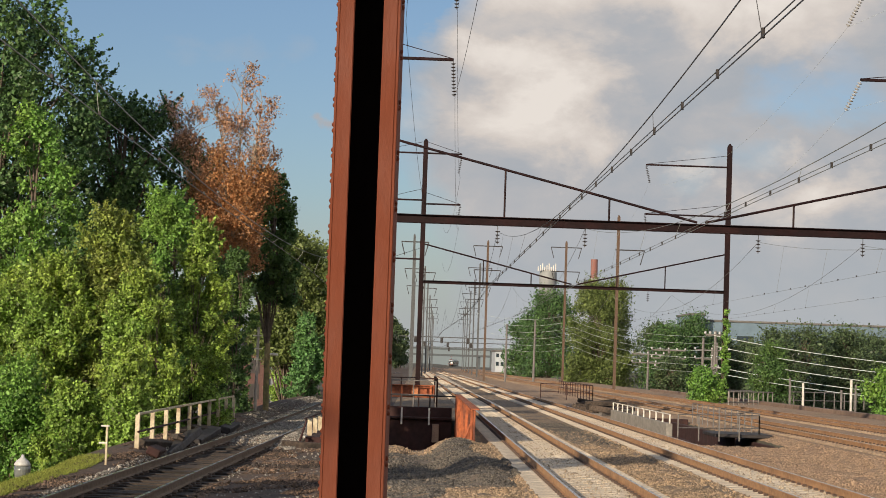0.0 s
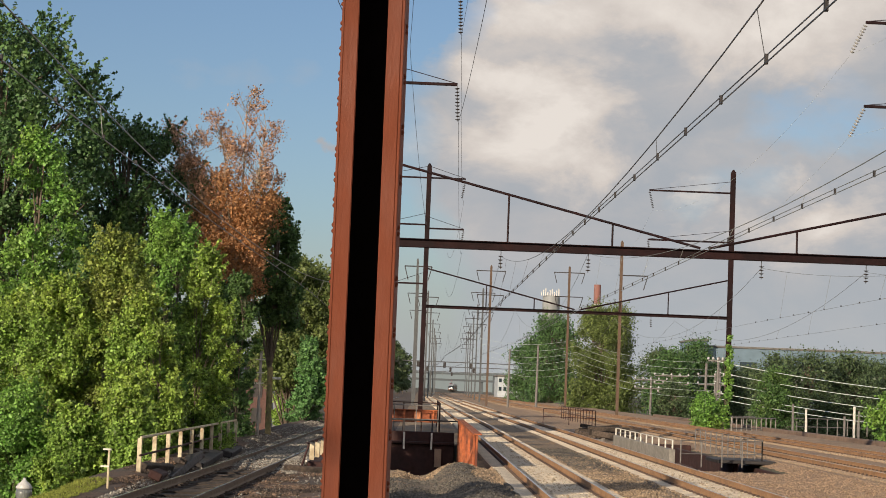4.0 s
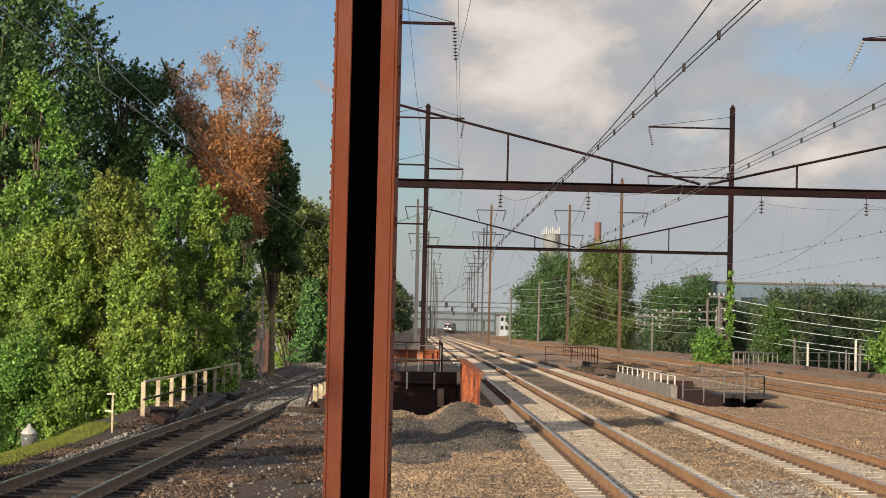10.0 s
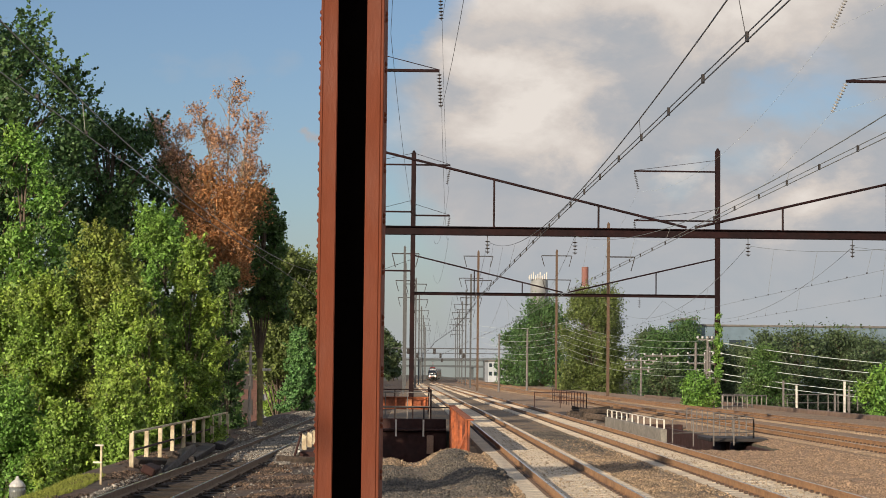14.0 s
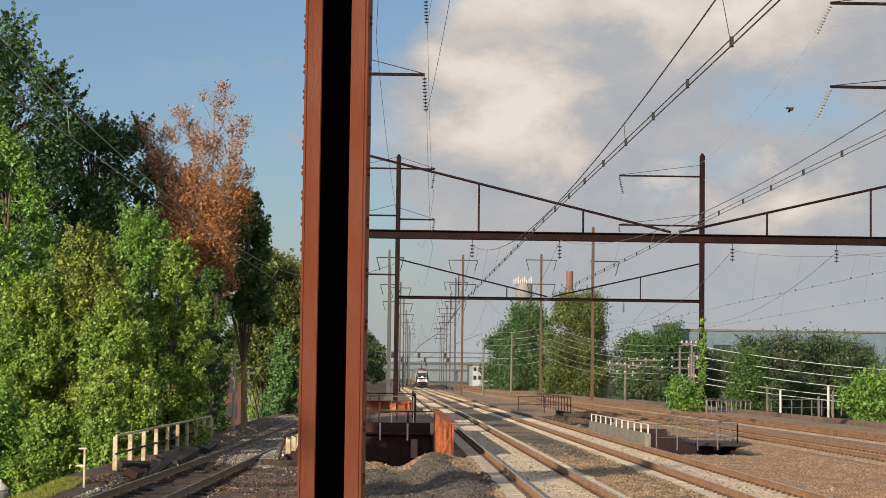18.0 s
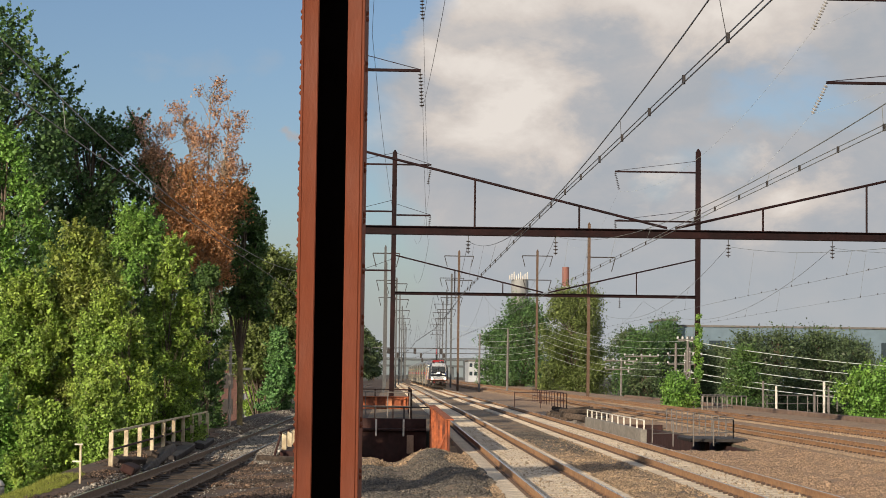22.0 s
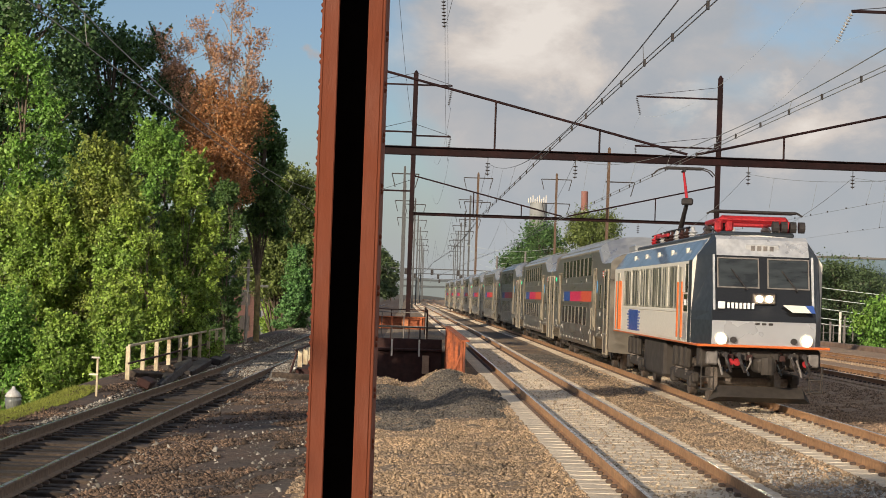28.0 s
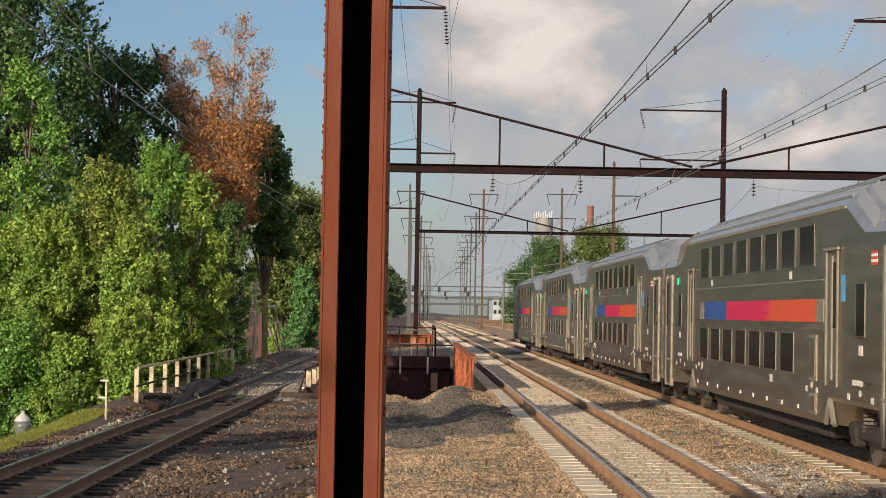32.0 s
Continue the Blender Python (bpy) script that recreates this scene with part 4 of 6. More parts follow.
# ---------------------------------------------------------------- trees
def leaf_cloud(rng, clumps, count, size):
    """Leaf blades on the outside of many uneven clumps: centre x, y, z, radius rows."""
    c = clumps[rng.choice(len(clumps), count, p=clumps[:, 3] ** 2 / (clumps[:, 3] ** 2).sum())]
    d = rng.normal(size=(count, 3))
    d /= np.linalg.norm(d, axis=1)[:, None]
    r = c[:, 3] * np.abs(rng.normal(0.78, 0.34, count))
    p = c[:, :3] + d * r[:, None] * np.array([1, 1, 0.8])
    # some leaves sit along short shoots that stick out of each clump
    shoot = np.nonzero(rng.random(count) < (0.3 if size < 0.1 else 0.1))[0]
    key = (np.abs(c[shoot, 0] * 7.3 + c[shoot, 2] * 3.1) % 1.0 + rng.integers(0, 4, len(shoot))) * 1.7
    out = np.stack([np.cos(key * 5.1), np.sin(key * 5.1), 0.55 + np.abs(np.sin(key * 2.3))], -1)
    out /= np.linalg.norm(out, axis=1)[:, None]
    p[shoot] = c[shoot, :3] + out * (c[shoot, 3] * (0.5 + 1.25 * rng.random(len(shoot))))[:, None] + rng.normal(0, 0.5 * size, (len(shoot), 3))
    nrm = 0.55 * d + rng.normal(0, 0.6, (count, 3)) + np.array([-0.15, -0.15, 0.4])
    nrm /= np.linalg.norm(nrm, axis=1)[:, None]
    u = np.cross(nrm, rng.normal(size=(count, 3)))
    u /= np.linalg.norm(u, axis=1)[:, None]
    w = np.cross(nrm, u)
    s = (size * rng.lognormal(0, 0.3, count))[:, None]
    v = np.stack([p - u * s, p + w * s * 0.62 + nrm * s * 0.12, p + u * s * 0.9, p - w * s * 0.62 + nrm * s * 0.12], 1).reshape(-1, 3)
    f = np.arange(count * 4).reshape(-1, 4)
    return v, f


SHAPES = {"round": (0.6, 0.95, 1.0, 0.95, 0.7, 0.28), "bush": (1.0, 1.05, 1.0, 0.97, 0.85, 0.55), "plume": (0.85, 1.05, 1.0, 0.9, 0.68, 0.25), "spire": (1.0, 0.9, 0.7, 0.55, 0.35, 0.1), "post": (1, 1, 1, 1, 0.8, 0.5)}


def tree(name, label, at, height, spread, mat, leaves, leaf, seed, first=0.25, clump=0.3, n_clumps=40, bark=None, trunk=0.22, fill=0.95, group="", shape="round"):
    """A tapered trunk with limbs and a crown of leaf clumps between first*height and height."""
    rng = np.random.default_rng(seed)
    t = thing(name, label, "tree" if name != "shrub" else "shrub", group, at=at)
    lo, hi = first * height, height
    g = Geo()
    pts, p = [], Vector((0, 0, -0.5))
    for i in range(7):
        pts.append(p.copy())
        p = p + Vector((rng.normal(0, 0.12), rng.normal(0, 0.12), (height * 0.85 + 0.5) / 6))
    for i in range(6):
        g.rod(pts[i], pts[i + 1], trunk * (1 - i / 7), trunk * (1 - (i + 1) / 7), 8, caps=False)
    clumps = []
    for k in range(n_clumps):
        z = rng.random()
        a = rng.random() * 2 * math.pi
        env = float(np.interp(z, (0, 0.25, 0.5, 0.65, 0.85, 1.0), SHAPES[shape]))
        rr = fill * math.sqrt(rng.random()) * env
        c = Vector((spread * rr * math.cos(a), spread * rr * math.sin(a), lo + (hi - lo) * (0.06 + 0.88 * z)))
        clumps.append((*c, clump * spread * (0.6 + 0.7 * rng.random())))
        i = min(5, max(1, int(4.5 * first), int(6 * (c.z - 0.15 * height) / (height * 0.85))))
        if k % (5 if first > 0.4 else 2 if name != "shrub" else 4) == 0:
            q = pts[i].lerp(c, 0.5) + Vector((0, 0, 0.1 * height * rng.random()))
            g.rod(pts[i], q, trunk * 0.35, trunk * 0.2, 5, caps=False)
            g.rod(q, c, trunk * 0.2, trunk * 0.06, 5, caps=False)
    part("trunk", g, bark or M_BARK, t, smooth=True)
    v, f = leaf_cloud(rng, np.array(clumps), leaves, leaf)
    ob = new("crown", big_mesh("crown", v, f, mat))
    ob.parent = t
    return t


GREEN = "leafy trees beside the line"
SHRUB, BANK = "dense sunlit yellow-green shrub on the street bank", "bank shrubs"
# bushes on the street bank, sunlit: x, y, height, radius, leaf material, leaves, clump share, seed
# Bright leaves for the sunlit bushes, M_LEAF_DARK in place of shade.
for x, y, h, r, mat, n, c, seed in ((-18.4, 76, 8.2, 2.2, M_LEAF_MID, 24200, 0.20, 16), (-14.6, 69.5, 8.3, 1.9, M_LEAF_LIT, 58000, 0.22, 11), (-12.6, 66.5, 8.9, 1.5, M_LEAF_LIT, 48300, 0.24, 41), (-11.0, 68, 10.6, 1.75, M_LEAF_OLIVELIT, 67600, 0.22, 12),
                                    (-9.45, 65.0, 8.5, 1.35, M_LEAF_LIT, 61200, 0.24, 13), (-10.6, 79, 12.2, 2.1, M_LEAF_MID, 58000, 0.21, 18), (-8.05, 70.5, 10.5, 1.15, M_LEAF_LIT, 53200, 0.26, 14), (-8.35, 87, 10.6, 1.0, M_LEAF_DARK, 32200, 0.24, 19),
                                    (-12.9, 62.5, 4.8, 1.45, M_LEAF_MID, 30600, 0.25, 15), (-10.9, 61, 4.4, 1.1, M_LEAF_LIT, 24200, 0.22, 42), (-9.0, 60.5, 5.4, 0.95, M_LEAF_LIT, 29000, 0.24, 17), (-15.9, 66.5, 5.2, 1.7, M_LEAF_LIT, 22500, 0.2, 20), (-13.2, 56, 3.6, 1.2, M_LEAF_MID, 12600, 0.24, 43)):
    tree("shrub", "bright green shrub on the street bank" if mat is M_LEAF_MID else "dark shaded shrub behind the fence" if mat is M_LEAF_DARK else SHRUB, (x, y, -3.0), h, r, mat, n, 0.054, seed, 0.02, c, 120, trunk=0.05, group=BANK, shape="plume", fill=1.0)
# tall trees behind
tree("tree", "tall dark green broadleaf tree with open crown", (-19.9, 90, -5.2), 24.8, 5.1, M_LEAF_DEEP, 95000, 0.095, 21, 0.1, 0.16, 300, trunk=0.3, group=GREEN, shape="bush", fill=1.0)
# Added crown in a lighter green: the tall dark tree's sunlit leaves.
tree("tree", "added lighter green crown for sunlit leaves of the dark tree", (-16.9, 83, -5.2), 18.2, 1.9, M_LEAF_MID, 17000, 0.08, 30, 0.45, 0.22, 60, trunk=0.2, group=GREEN)
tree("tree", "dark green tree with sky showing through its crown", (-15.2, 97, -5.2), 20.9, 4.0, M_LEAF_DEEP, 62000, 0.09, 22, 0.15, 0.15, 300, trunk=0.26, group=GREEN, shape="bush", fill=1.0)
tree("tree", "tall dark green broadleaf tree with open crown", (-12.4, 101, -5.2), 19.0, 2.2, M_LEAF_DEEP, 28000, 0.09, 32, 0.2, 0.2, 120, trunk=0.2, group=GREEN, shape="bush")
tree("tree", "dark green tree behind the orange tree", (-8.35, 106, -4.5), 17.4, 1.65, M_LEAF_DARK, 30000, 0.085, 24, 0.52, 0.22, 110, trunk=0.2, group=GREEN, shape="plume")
tree("tree", "olive green tree over the side track", (-9.4, 138, -3.5), 15.0, 3.1, M_LEAF_SUN, 52000, 0.10, 45, 0.3, 0.2, 180, trunk=0.2, group=GREEN, shape="bush")
tree("tree", "olive green tree over the side track", (-11.0, 172, -3.0), 16.2, 3.6, M_LEAF_SUN, 24000, 0.13, 25, 0.35, 0.2, 90, trunk=0.2, group=GREEN, shape="bush")
tree("shrub", "dense blue-green conical shrub beside the side track", (-7.75, 133, -1.0), 6.2, 1.55, M_LEAF_BLUE, 19000, 0.085, 26, 0.02, 0.24, 80, trunk=0.1, group=BANK, shape="spire", fill=1.0)
tree("shrub", "low yellow-green shrub beside the side track", (-10.0, 141, -1.2), 2.9, 1.0, M_LEAF_LIT, 8000, 0.08, 37, 0.03, 0.28, 40, trunk=0.06, group=BANK)
# Dark leaf colour stands for shade on the next shrub and tree.
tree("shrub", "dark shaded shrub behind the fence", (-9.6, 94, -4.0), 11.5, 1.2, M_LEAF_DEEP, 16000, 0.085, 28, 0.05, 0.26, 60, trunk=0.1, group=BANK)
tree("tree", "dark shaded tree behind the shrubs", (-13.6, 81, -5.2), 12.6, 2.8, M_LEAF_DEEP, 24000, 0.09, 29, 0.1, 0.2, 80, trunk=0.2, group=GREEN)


def dying_tree(at):
    """Several upright limbs with thin orange-brown leaves, bare twigs at the tips."""
    rng = np.random.default_rng(23)
    t = thing("tree", "orange-brown dying tree with bare twigs at the top", "tree", GREEN, at=at)
    g = Geo()
    low, pale = [], []
    g.rod((0, 0, -0.5), (0.1, 0, 9.0), 0.24, 0.16, 8, caps=False)
    # limbs: foot height, tip x, tip y, tip height
    for z0, x, y, z in ((8.0, 0.35, 0.2, 20.9), (8.6, 1.35, -0.3, 19.9), (7.4, -0.9, 0.3, 19.5), (8.0, -2.4, -0.5, 18.9), (7.0, 1.5, 0.5, 17.0), (7.0, -0.5, -0.9, 17.4), (6.2, 0.9, -0.9, 15.4), (6.5, -1.3, -0.7, 15.2), (5.5, 0.2, -1.2, 13.4), (6.0, -3.1, -0.4, 18.8)):
        pts = []
        for i in range(9):
            f = i / 8
            pts.append(Vector((0.1 + (x - 0.1) * f ** 1.15 + rng.normal(0, 0.07), y * f + rng.normal(0, 0.07), z0 + (z - z0) * f)))
        for i in range(8):
            g.rod(pts[i], pts[i + 1], 0.10 * (1 - i / 9) + 0.012, 0.10 * (1 - (i + 1) / 9) + 0.012, 5, caps=False)
        for i in range(1, 9):
            for k in range(8):
                a = rng.random() * 6.28
                reach = (0.3 + 0.85 * rng.random()) * (1.15 - 0.06 * i)
                o = pts[i].lerp(pts[i - 1], rng.random())
                e = o + Vector((math.cos(a) * reach, math.sin(a) * reach * 0.8, 0.45 + 0.55 * rng.random()))
                g.rod(o, e, 0.022, 0.008, 4, caps=False)
                for q in range(3):
                    m = o.lerp(e, 0.35 + 0.25 * q)
                    g.rod(m, m + Vector((rng.normal(0, 0.22), rng.normal(0, 0.16), 0.2 + 0.25 * rng.random())), 0.011, 0.005, 3, caps=False)
                if e.z < 11.0 + 0.9 * rng.random():
                    continue
                up = pts[i].z > 16.2 or x < -2
                if not (up and rng.random() < 0.4):
                    (pale if up else low).append((*e, (0.38 if up else 0.5) * (0.6 + 0.8 * rng.random())))
    part("trunk", g, M_BARK_PALE, t, smooth=True)
    for name, rows, n, mat in (("crown", low, 50000, M_LEAF_RUST), ("crown_top", pale, 19000, M_LEAF_PINK)):
        v, f = leaf_cloud(rng, np.array(rows), n, 0.052)
        ob = new(name, big_mesh(name, v, f, mat))
        ob.parent = t


dying_tree((-9.6, 96, -4.9))
# Two trees out of view, added to cast shade across the tracks.
for x, y, top, r, n, seed in ((-14.2, 22.0, 12.2, 1.6, 9000, 31), (-12.3, -3.5, 11.3, 3.2, 26000, 33)):
    tree("tree", "unseen leafy green tree added for its shade on the tracks", (x, y, -5.2), top + 5.2, r, M_LEAF_MID, n, 0.12, seed, 0.35, 0.26, 60, trunk=0.22, group=GREEN)
for x, y, r, seed in ((-8.6, 520, 3.6, 34), (-7.0, 585, 3.8, 35), (-6.0, 650, 3.6, 36)):
    tree("tree", "dark distant tree along the side track", (x, y, -0.5), 15.5, r, M_LEAF_FAR, 5000, 0.3, seed, 0.05, 0.28, 44, trunk=0.25, group="distant trees")
for k in range(9):
    y = 190 + 62 * k
    tree("tree", "dark distant tree along the side track", (-11.0 - 0.35 * k - (k % 2) + bend(y), y, -0.5), 9 + 0.9 * k + (k * 37 % 4), 3.6 + 0.3 * k, M_LEAF_FAR, 5000, 0.25 + 0.03 * k, 40 + k, 0.1, 0.28, 40, trunk=0.25, group="distant trees")

# small brick house and poles behind the fence end
def bank_house():
    t = thing("brick_house", "small brick house with a grey rendered wing behind trees", "house", at=(-11.7, 150, -2.5))
    g = Geo()
    g.box(-1.9, 0.0, 0, 6, 0, 5.4, 0.02)
    wall = part("brick_wall", g, material("house_brick", (0.12, 0.06, 0.05), 0.9, grain=0.3, grain_scale=9, stain=(0.09, 0.055, 0.05), stain_scale=1.2), t)
    g = Geo()
    g.box(0.02, 1.5, 0.4, 6, 0, 5.0, 0.02)
    wing = part("rendered_wall", g, material("grey_render", (0.22, 0.23, 0.26), 0.9, grain=0.15, grain_scale=4, stain=(0.24, 0.24, 0.25), stain_scale=0.8), t)
    for z in (1.4, 3.4):
        g = Geo()
        g.box(-1.4, -0.6, -0.03, 0.0, z, z + 1.2, 0.01)
        part("window", g, M_DARK, wall)
    g = Geo()
    g.add([(-2.1, -0.3, 5.4), (1.7, -0.3, 5.4), (1.7, 6.3, 5.4), (-2.1, 6.3, 5.4), (-2.1, 3, 7.0), (1.7, 3, 7.0)], [(0, 1, 5, 4), (2, 3, 4, 5), (0, 4, 3), (1, 2, 5), (3, 2, 1, 0)])
    part("roof", g, M_DARK, t)
    t = thing("utility_post", "pale weathered post with small insulators beside the fence", "post", at=(-7.55, 90, -1.0))
    g = Geo()
    g.rod((0, 0, -0.5), (0.03, 0, 4.6), 0.08, 0.065, 10)
    part("shaft", g, material("bleached_wood", (0.42, 0.37, 0.32), 0.9, grain=0.3, grain_scale=8, stretch=(1, 1, 0.2)), t)
    for z in (3.1, 3.6, 4.2):
        g = Geo()
        g.box(-0.22, 0.22, -0.12, -0.06, z - 0.03, z + 0.03, 0.01)
        part("arm", g, M_WHITEPOST, t)
    t = thing("mossy_post", "thick tan mossy timber post beside the fence", "post", at=(-7.2, 92, -1.0))
    g = Geo()
    g.rod((0, 0, -0.5), (-0.03, 0, 3.9), 0.15, 0.13, 12)
    part("shaft", g, material("mossy_wood", (0.30, 0.23, 0.11), 0.95, grain=0.35, grain_scale=6, stain=(0.12, 0.13, 0.05), stain_scale=2.0, stain_amount=0.9, bump=0.5), t)
    g = Geo()
    g.box(0.1, 0.5, -0.2, -0.05, 3.3, 3.42, 0.02)
    part("lamp_arm", g, M_WHITEPOST, t)


bank_house()

# trees to the other side: x, y, height, radius, leaf material, leaves, leaf size, seed
RIGHT_TREES = ((31.0, 330, 16.6, 5.6, M_LEAF_SUN, 30000, 0.21, 61), (28.8, 420, 17.6, 6.6, M_LEAF_DEEP, 13000, 0.28, 62), (27.0, 470, 13.6, 6.0, M_LEAF_DEEP, 8000, 0.32, 63), (35.0, 345, 13.0, 3.2, M_LEAF_SUN, 8000, 0.21, 64),
               (39.0, 300, 8.8, 4.0, M_LEAF_DEEP, 9000, 0.21, 65), (44.0, 310, 10.4, 5.0, M_LEAF_DEEP, 11000, 0.21, 66), (40, 215, 7.8, 3.4, M_LEAF_FAR, 9000, 0.17, 67), (46, 230, 8.6, 4.4, M_LEAF_FAR, 11000, 0.17, 68),
               (52, 235, 8.8, 4.6, M_LEAF_FAR, 11000, 0.17, 69), (58, 245, 8.0, 4.6, M_LEAF_FAR, 9000, 0.18, 70), (35, 190, 6.0, 2.2, M_LEAF_DARK, 8000, 0.14, 71), (50, 190, 4.6, 2.8, M_LEAF_MID, 9000, 0.14, 72),
               (60, 260, 7.2, 5.0, M_LEAF_FAR, 8000, 0.2, 73), (68, 300, 8.6, 5.5, M_LEAF_FAR, 7000, 0.22, 74), (78, 330, 8.4, 6.5, M_LEAF_FAR, 6000, 0.26, 75), (53, 430, 12, 6.0, M_LEAF_FAR, 5000, 0.32, 76),
               (31.5, 240, 4.4, 2.4, M_LEAF_FAR, 6000, 0.17, 77), (50, 320, 7.6, 4.5, M_LEAF_FAR, 9000, 0.21, 78), (56, 330, 7.2, 4.5, M_LEAF_FAR, 8000, 0.21, 79), (40, 300, 6.0, 3.4, M_LEAF_FAR, 7000, 0.2, 84))
for x, y, h, r, mat, n, leaf, seed in RIGHT_TREES:
    tree("tree", "rounded green tree beyond the tracks", (x, y, -3.0), (1.07 if y > 290 else 0.9) * h + 3.2, r, mat, int(1.9 * n), 0.72 * leaf, seed, 0.04, 0.27, 150, trunk=0.3, shape="bush" if seed in (61, 62, 63, 68) else "round", group="trees beyond the tracks")
tree("shrub", "bright green shrub around the foot of the gantry post", (23.3, 157, -0.7), 2.9, 1.75, M_LEAF_MID, 9000, 0.10, 81, 0.05, 0.34, 34, trunk=0.06, group="shrubs beyond the tracks")
tree("shrub", "bright green shrub beyond the far track", (32.0, 128, -1.5), 4.6, 2.0, M_LEAF_MID, 11000, 0.10, 82, 0.05, 0.32, 40, trunk=0.08, group="shrubs beyond the tracks")
tree("shrub", "green climbing vine around the gantry post", (25.8, 161.6, -0.8), 8.8, 0.30, M_LEAF_MID, 6000, 0.075, 83, 0.0, 0.55, 60, trunk=0.04, shape="post")

# ---------------------------------------------------------------- beyond the right-hand tracks
def utility_pole(x, y, top, arms, mat=None):
    t = thing("utility_pole", "weathered wooden utility pole with cross arms and insulators", "pole", "utility poles", at=(x, y, 0))
    g = Geo()
    g.rod((0, 0, -4), (0.05, 0, top), 0.2, 0.13, 8)
    part("post", g, mat or M_GREYPOLE, t)
    for z, half in arms:
        g = Geo()
        g.box(-half, half, -0.08, 0.08, z - 0.08, z + 0.08, 0.01)
        arm = part("cross_arm", g, M_GREYPOLE, t)
        for k in range(5):
            g = Geo()
            g.turned((-half + half * 0.5 * k, 0, z + 0.08), [(0.04, 0), (0.13, 0.06), (0.13, 0.2), (0.07, 0.3)], 8)
            part("insulator", g, M_INSUL_PALE, arm)
    return t


for x, y, top, arms in ((32.0, 268, 4.9, [(4.4, 2.2), (3.2, 2.2)]), (40.0, 262, 5.6, [(5.2, 2.3), (4.0, 2.3), (2.8, 1.8)]), (34.2, 263, 5.3, [(5.0, 2.3), (3.9, 2.3), (2.7, 1.8)]), (30.8, 200, 6.5, [(6.1, 1.0)]), (29.7, 201, 5.8, []), (31.3, 202, 5.4, []),
                        (44.5, 228, 4.9, [(4.5, 0.6)]), (13.6, 300, 8.6, []), (16.5, 275, 8.8, [])):
    utility_pole(x, y, top, arms)
for y0, z0, z1 in ((230, 6.9, 3.2), (231, 5.6, 2.2), (232, 4.4, 1.2), (230.5, 3.0, 0.6), (229, 2.2, 0.2)):
    long_wire([(30.7, y0 - 30, 0.82 * z0 + 0.4), (54, y0 - 90, 0.82 * z1 + 0.25)], 0.04, M_WIRE_PALE, "pale sagging service cable from pole to pole", 0.9)
for k in range(6):
    long_wire([(9.5 + k * 0.8, 330, 11 - 1.1 * k), (24, 300, 10.5 - 1.0 * k), (30.7, 201, 6.0 - 0.75 * k)], 0.018, M_WIRE_PALE, "pale service cables crossing in front of the trees", 1.0)


def right_fence():
    t = thing("guard_fence", "pale grey guard fence at the far edge of the line", "fence")
    railing(t, [(24.6, 152), (29.2, 158)], -0.9, 0.75, M_PARAPET, 0.85, 0.045, True, 0.045)
    t = thing("boundary_fence", "dark low fence far beyond the tracks", "fence")
    railing(t, [(29, 200), (50, 215)], -1.4, 0.4, M_GREYPOLE, 1.6, 0.05, True, 0.05)
    for k, (x, y) in enumerate(((31.0, 160), (32.1, 160), (33.1, 150), (31.6, 140), (36.5, 160))):
        t = thing("marker_post", "pale weathered post at the far edge of the line", "post", "edge posts")
        g = Geo()
        g.box(x - 0.08, x + 0.08, y - 0.08, y + 0.08, -1.5, 2.0 - 0.4 * (k % 3), 0.02)
        part("post", g, M_WHITEPOST if k % 2 else M_GREYPOLE, t)
    t = thing("kerb_wall", "low reddish-brown retaining wall beyond the far track", "wall", kind="structure")
    g = Geo()
    g.box(27.8, 28.3, 60, 230, -1.0, 0.02, 0.04)
    part("wall", g, material("brown_wall", (0.22, 0.15, 0.11), 0.9, grain=0.3, grain_scale=3, stain=(0.12, 0.08, 0.06)), t)


right_fence()


def storage_tank():
    t = thing("water_tank", "pale cylindrical tank on a tower with antennas", "tank", at=(76, 1150, -3))
    g = Geo()
    g.turned((0, 0, 0), [(5.2, 0), (5.2, 61), (5.0, 62.2), (2, 63)], 24)
    part("drum", g, material("tank_paint", (0.24, 0.25, 0.25), 0.7, grain=0.1, grain_scale=0.3, stain=(0.30, 0.30, 0.29), stain_scale=0.08), t, smooth=True)
    for k in range(9):
        g = Geo()
        g.box(-6.6 + 1.3 * k, -6.0 + 1.3 * k, -4.6, -4.2, 62, 64.5 + (k % 3), 0.05)
        part("antenna", g, M_WHITEPOST, t)
    t = thing("chimney", "red and white banded industrial chimney", "chimney", at=(108, 1200, -2))
    bands = [material("chimney_white", (0.42, 0.40, 0.39), 0.8, grain=0.1), material("chimney_red", (0.25, 0.11, 0.09), 0.8, grain=0.1)]
    for k in range(6):
        g = Geo()
        g.turned((0, 0, 12 * k), [(2.5 - 0.06 * k, 0), (2.44 - 0.06 * k, 12)], 20)
        part("band", g, bands[k % 2], t)


storage_tank()


def far_building(name, label, x0, x1, y, z1, mat, rows, cols, wmat):
    t = thing(name, label, "building", "far buildings", at=(0, 0, 0))
    g = Geo()
    g.box(x0, x1, y, y + 30, -4, z1, 0.2)
    part("wall", g, mat, t)
    g = Geo()
    g.box(x0 - 0.3, x1 + 0.3, y - 0.3, y + 30, z1 - 0.1, z1 + 0.5, 0.1)
    part("roof", g, M_CONCRETE, t)
    for r in range(rows):
        for c in range(cols):
            w = (x1 - x0) / cols
            h = (z1 - 1) / rows
            g = Geo()
            g.box(x0 + w * (c + 0.2), x0 + w * (c + 0.8), y - 0.12, y - 0.02, 1 + h * (r + 0.3), 1 + h * (r + 0.75))
            part("window", g, wmat, t)


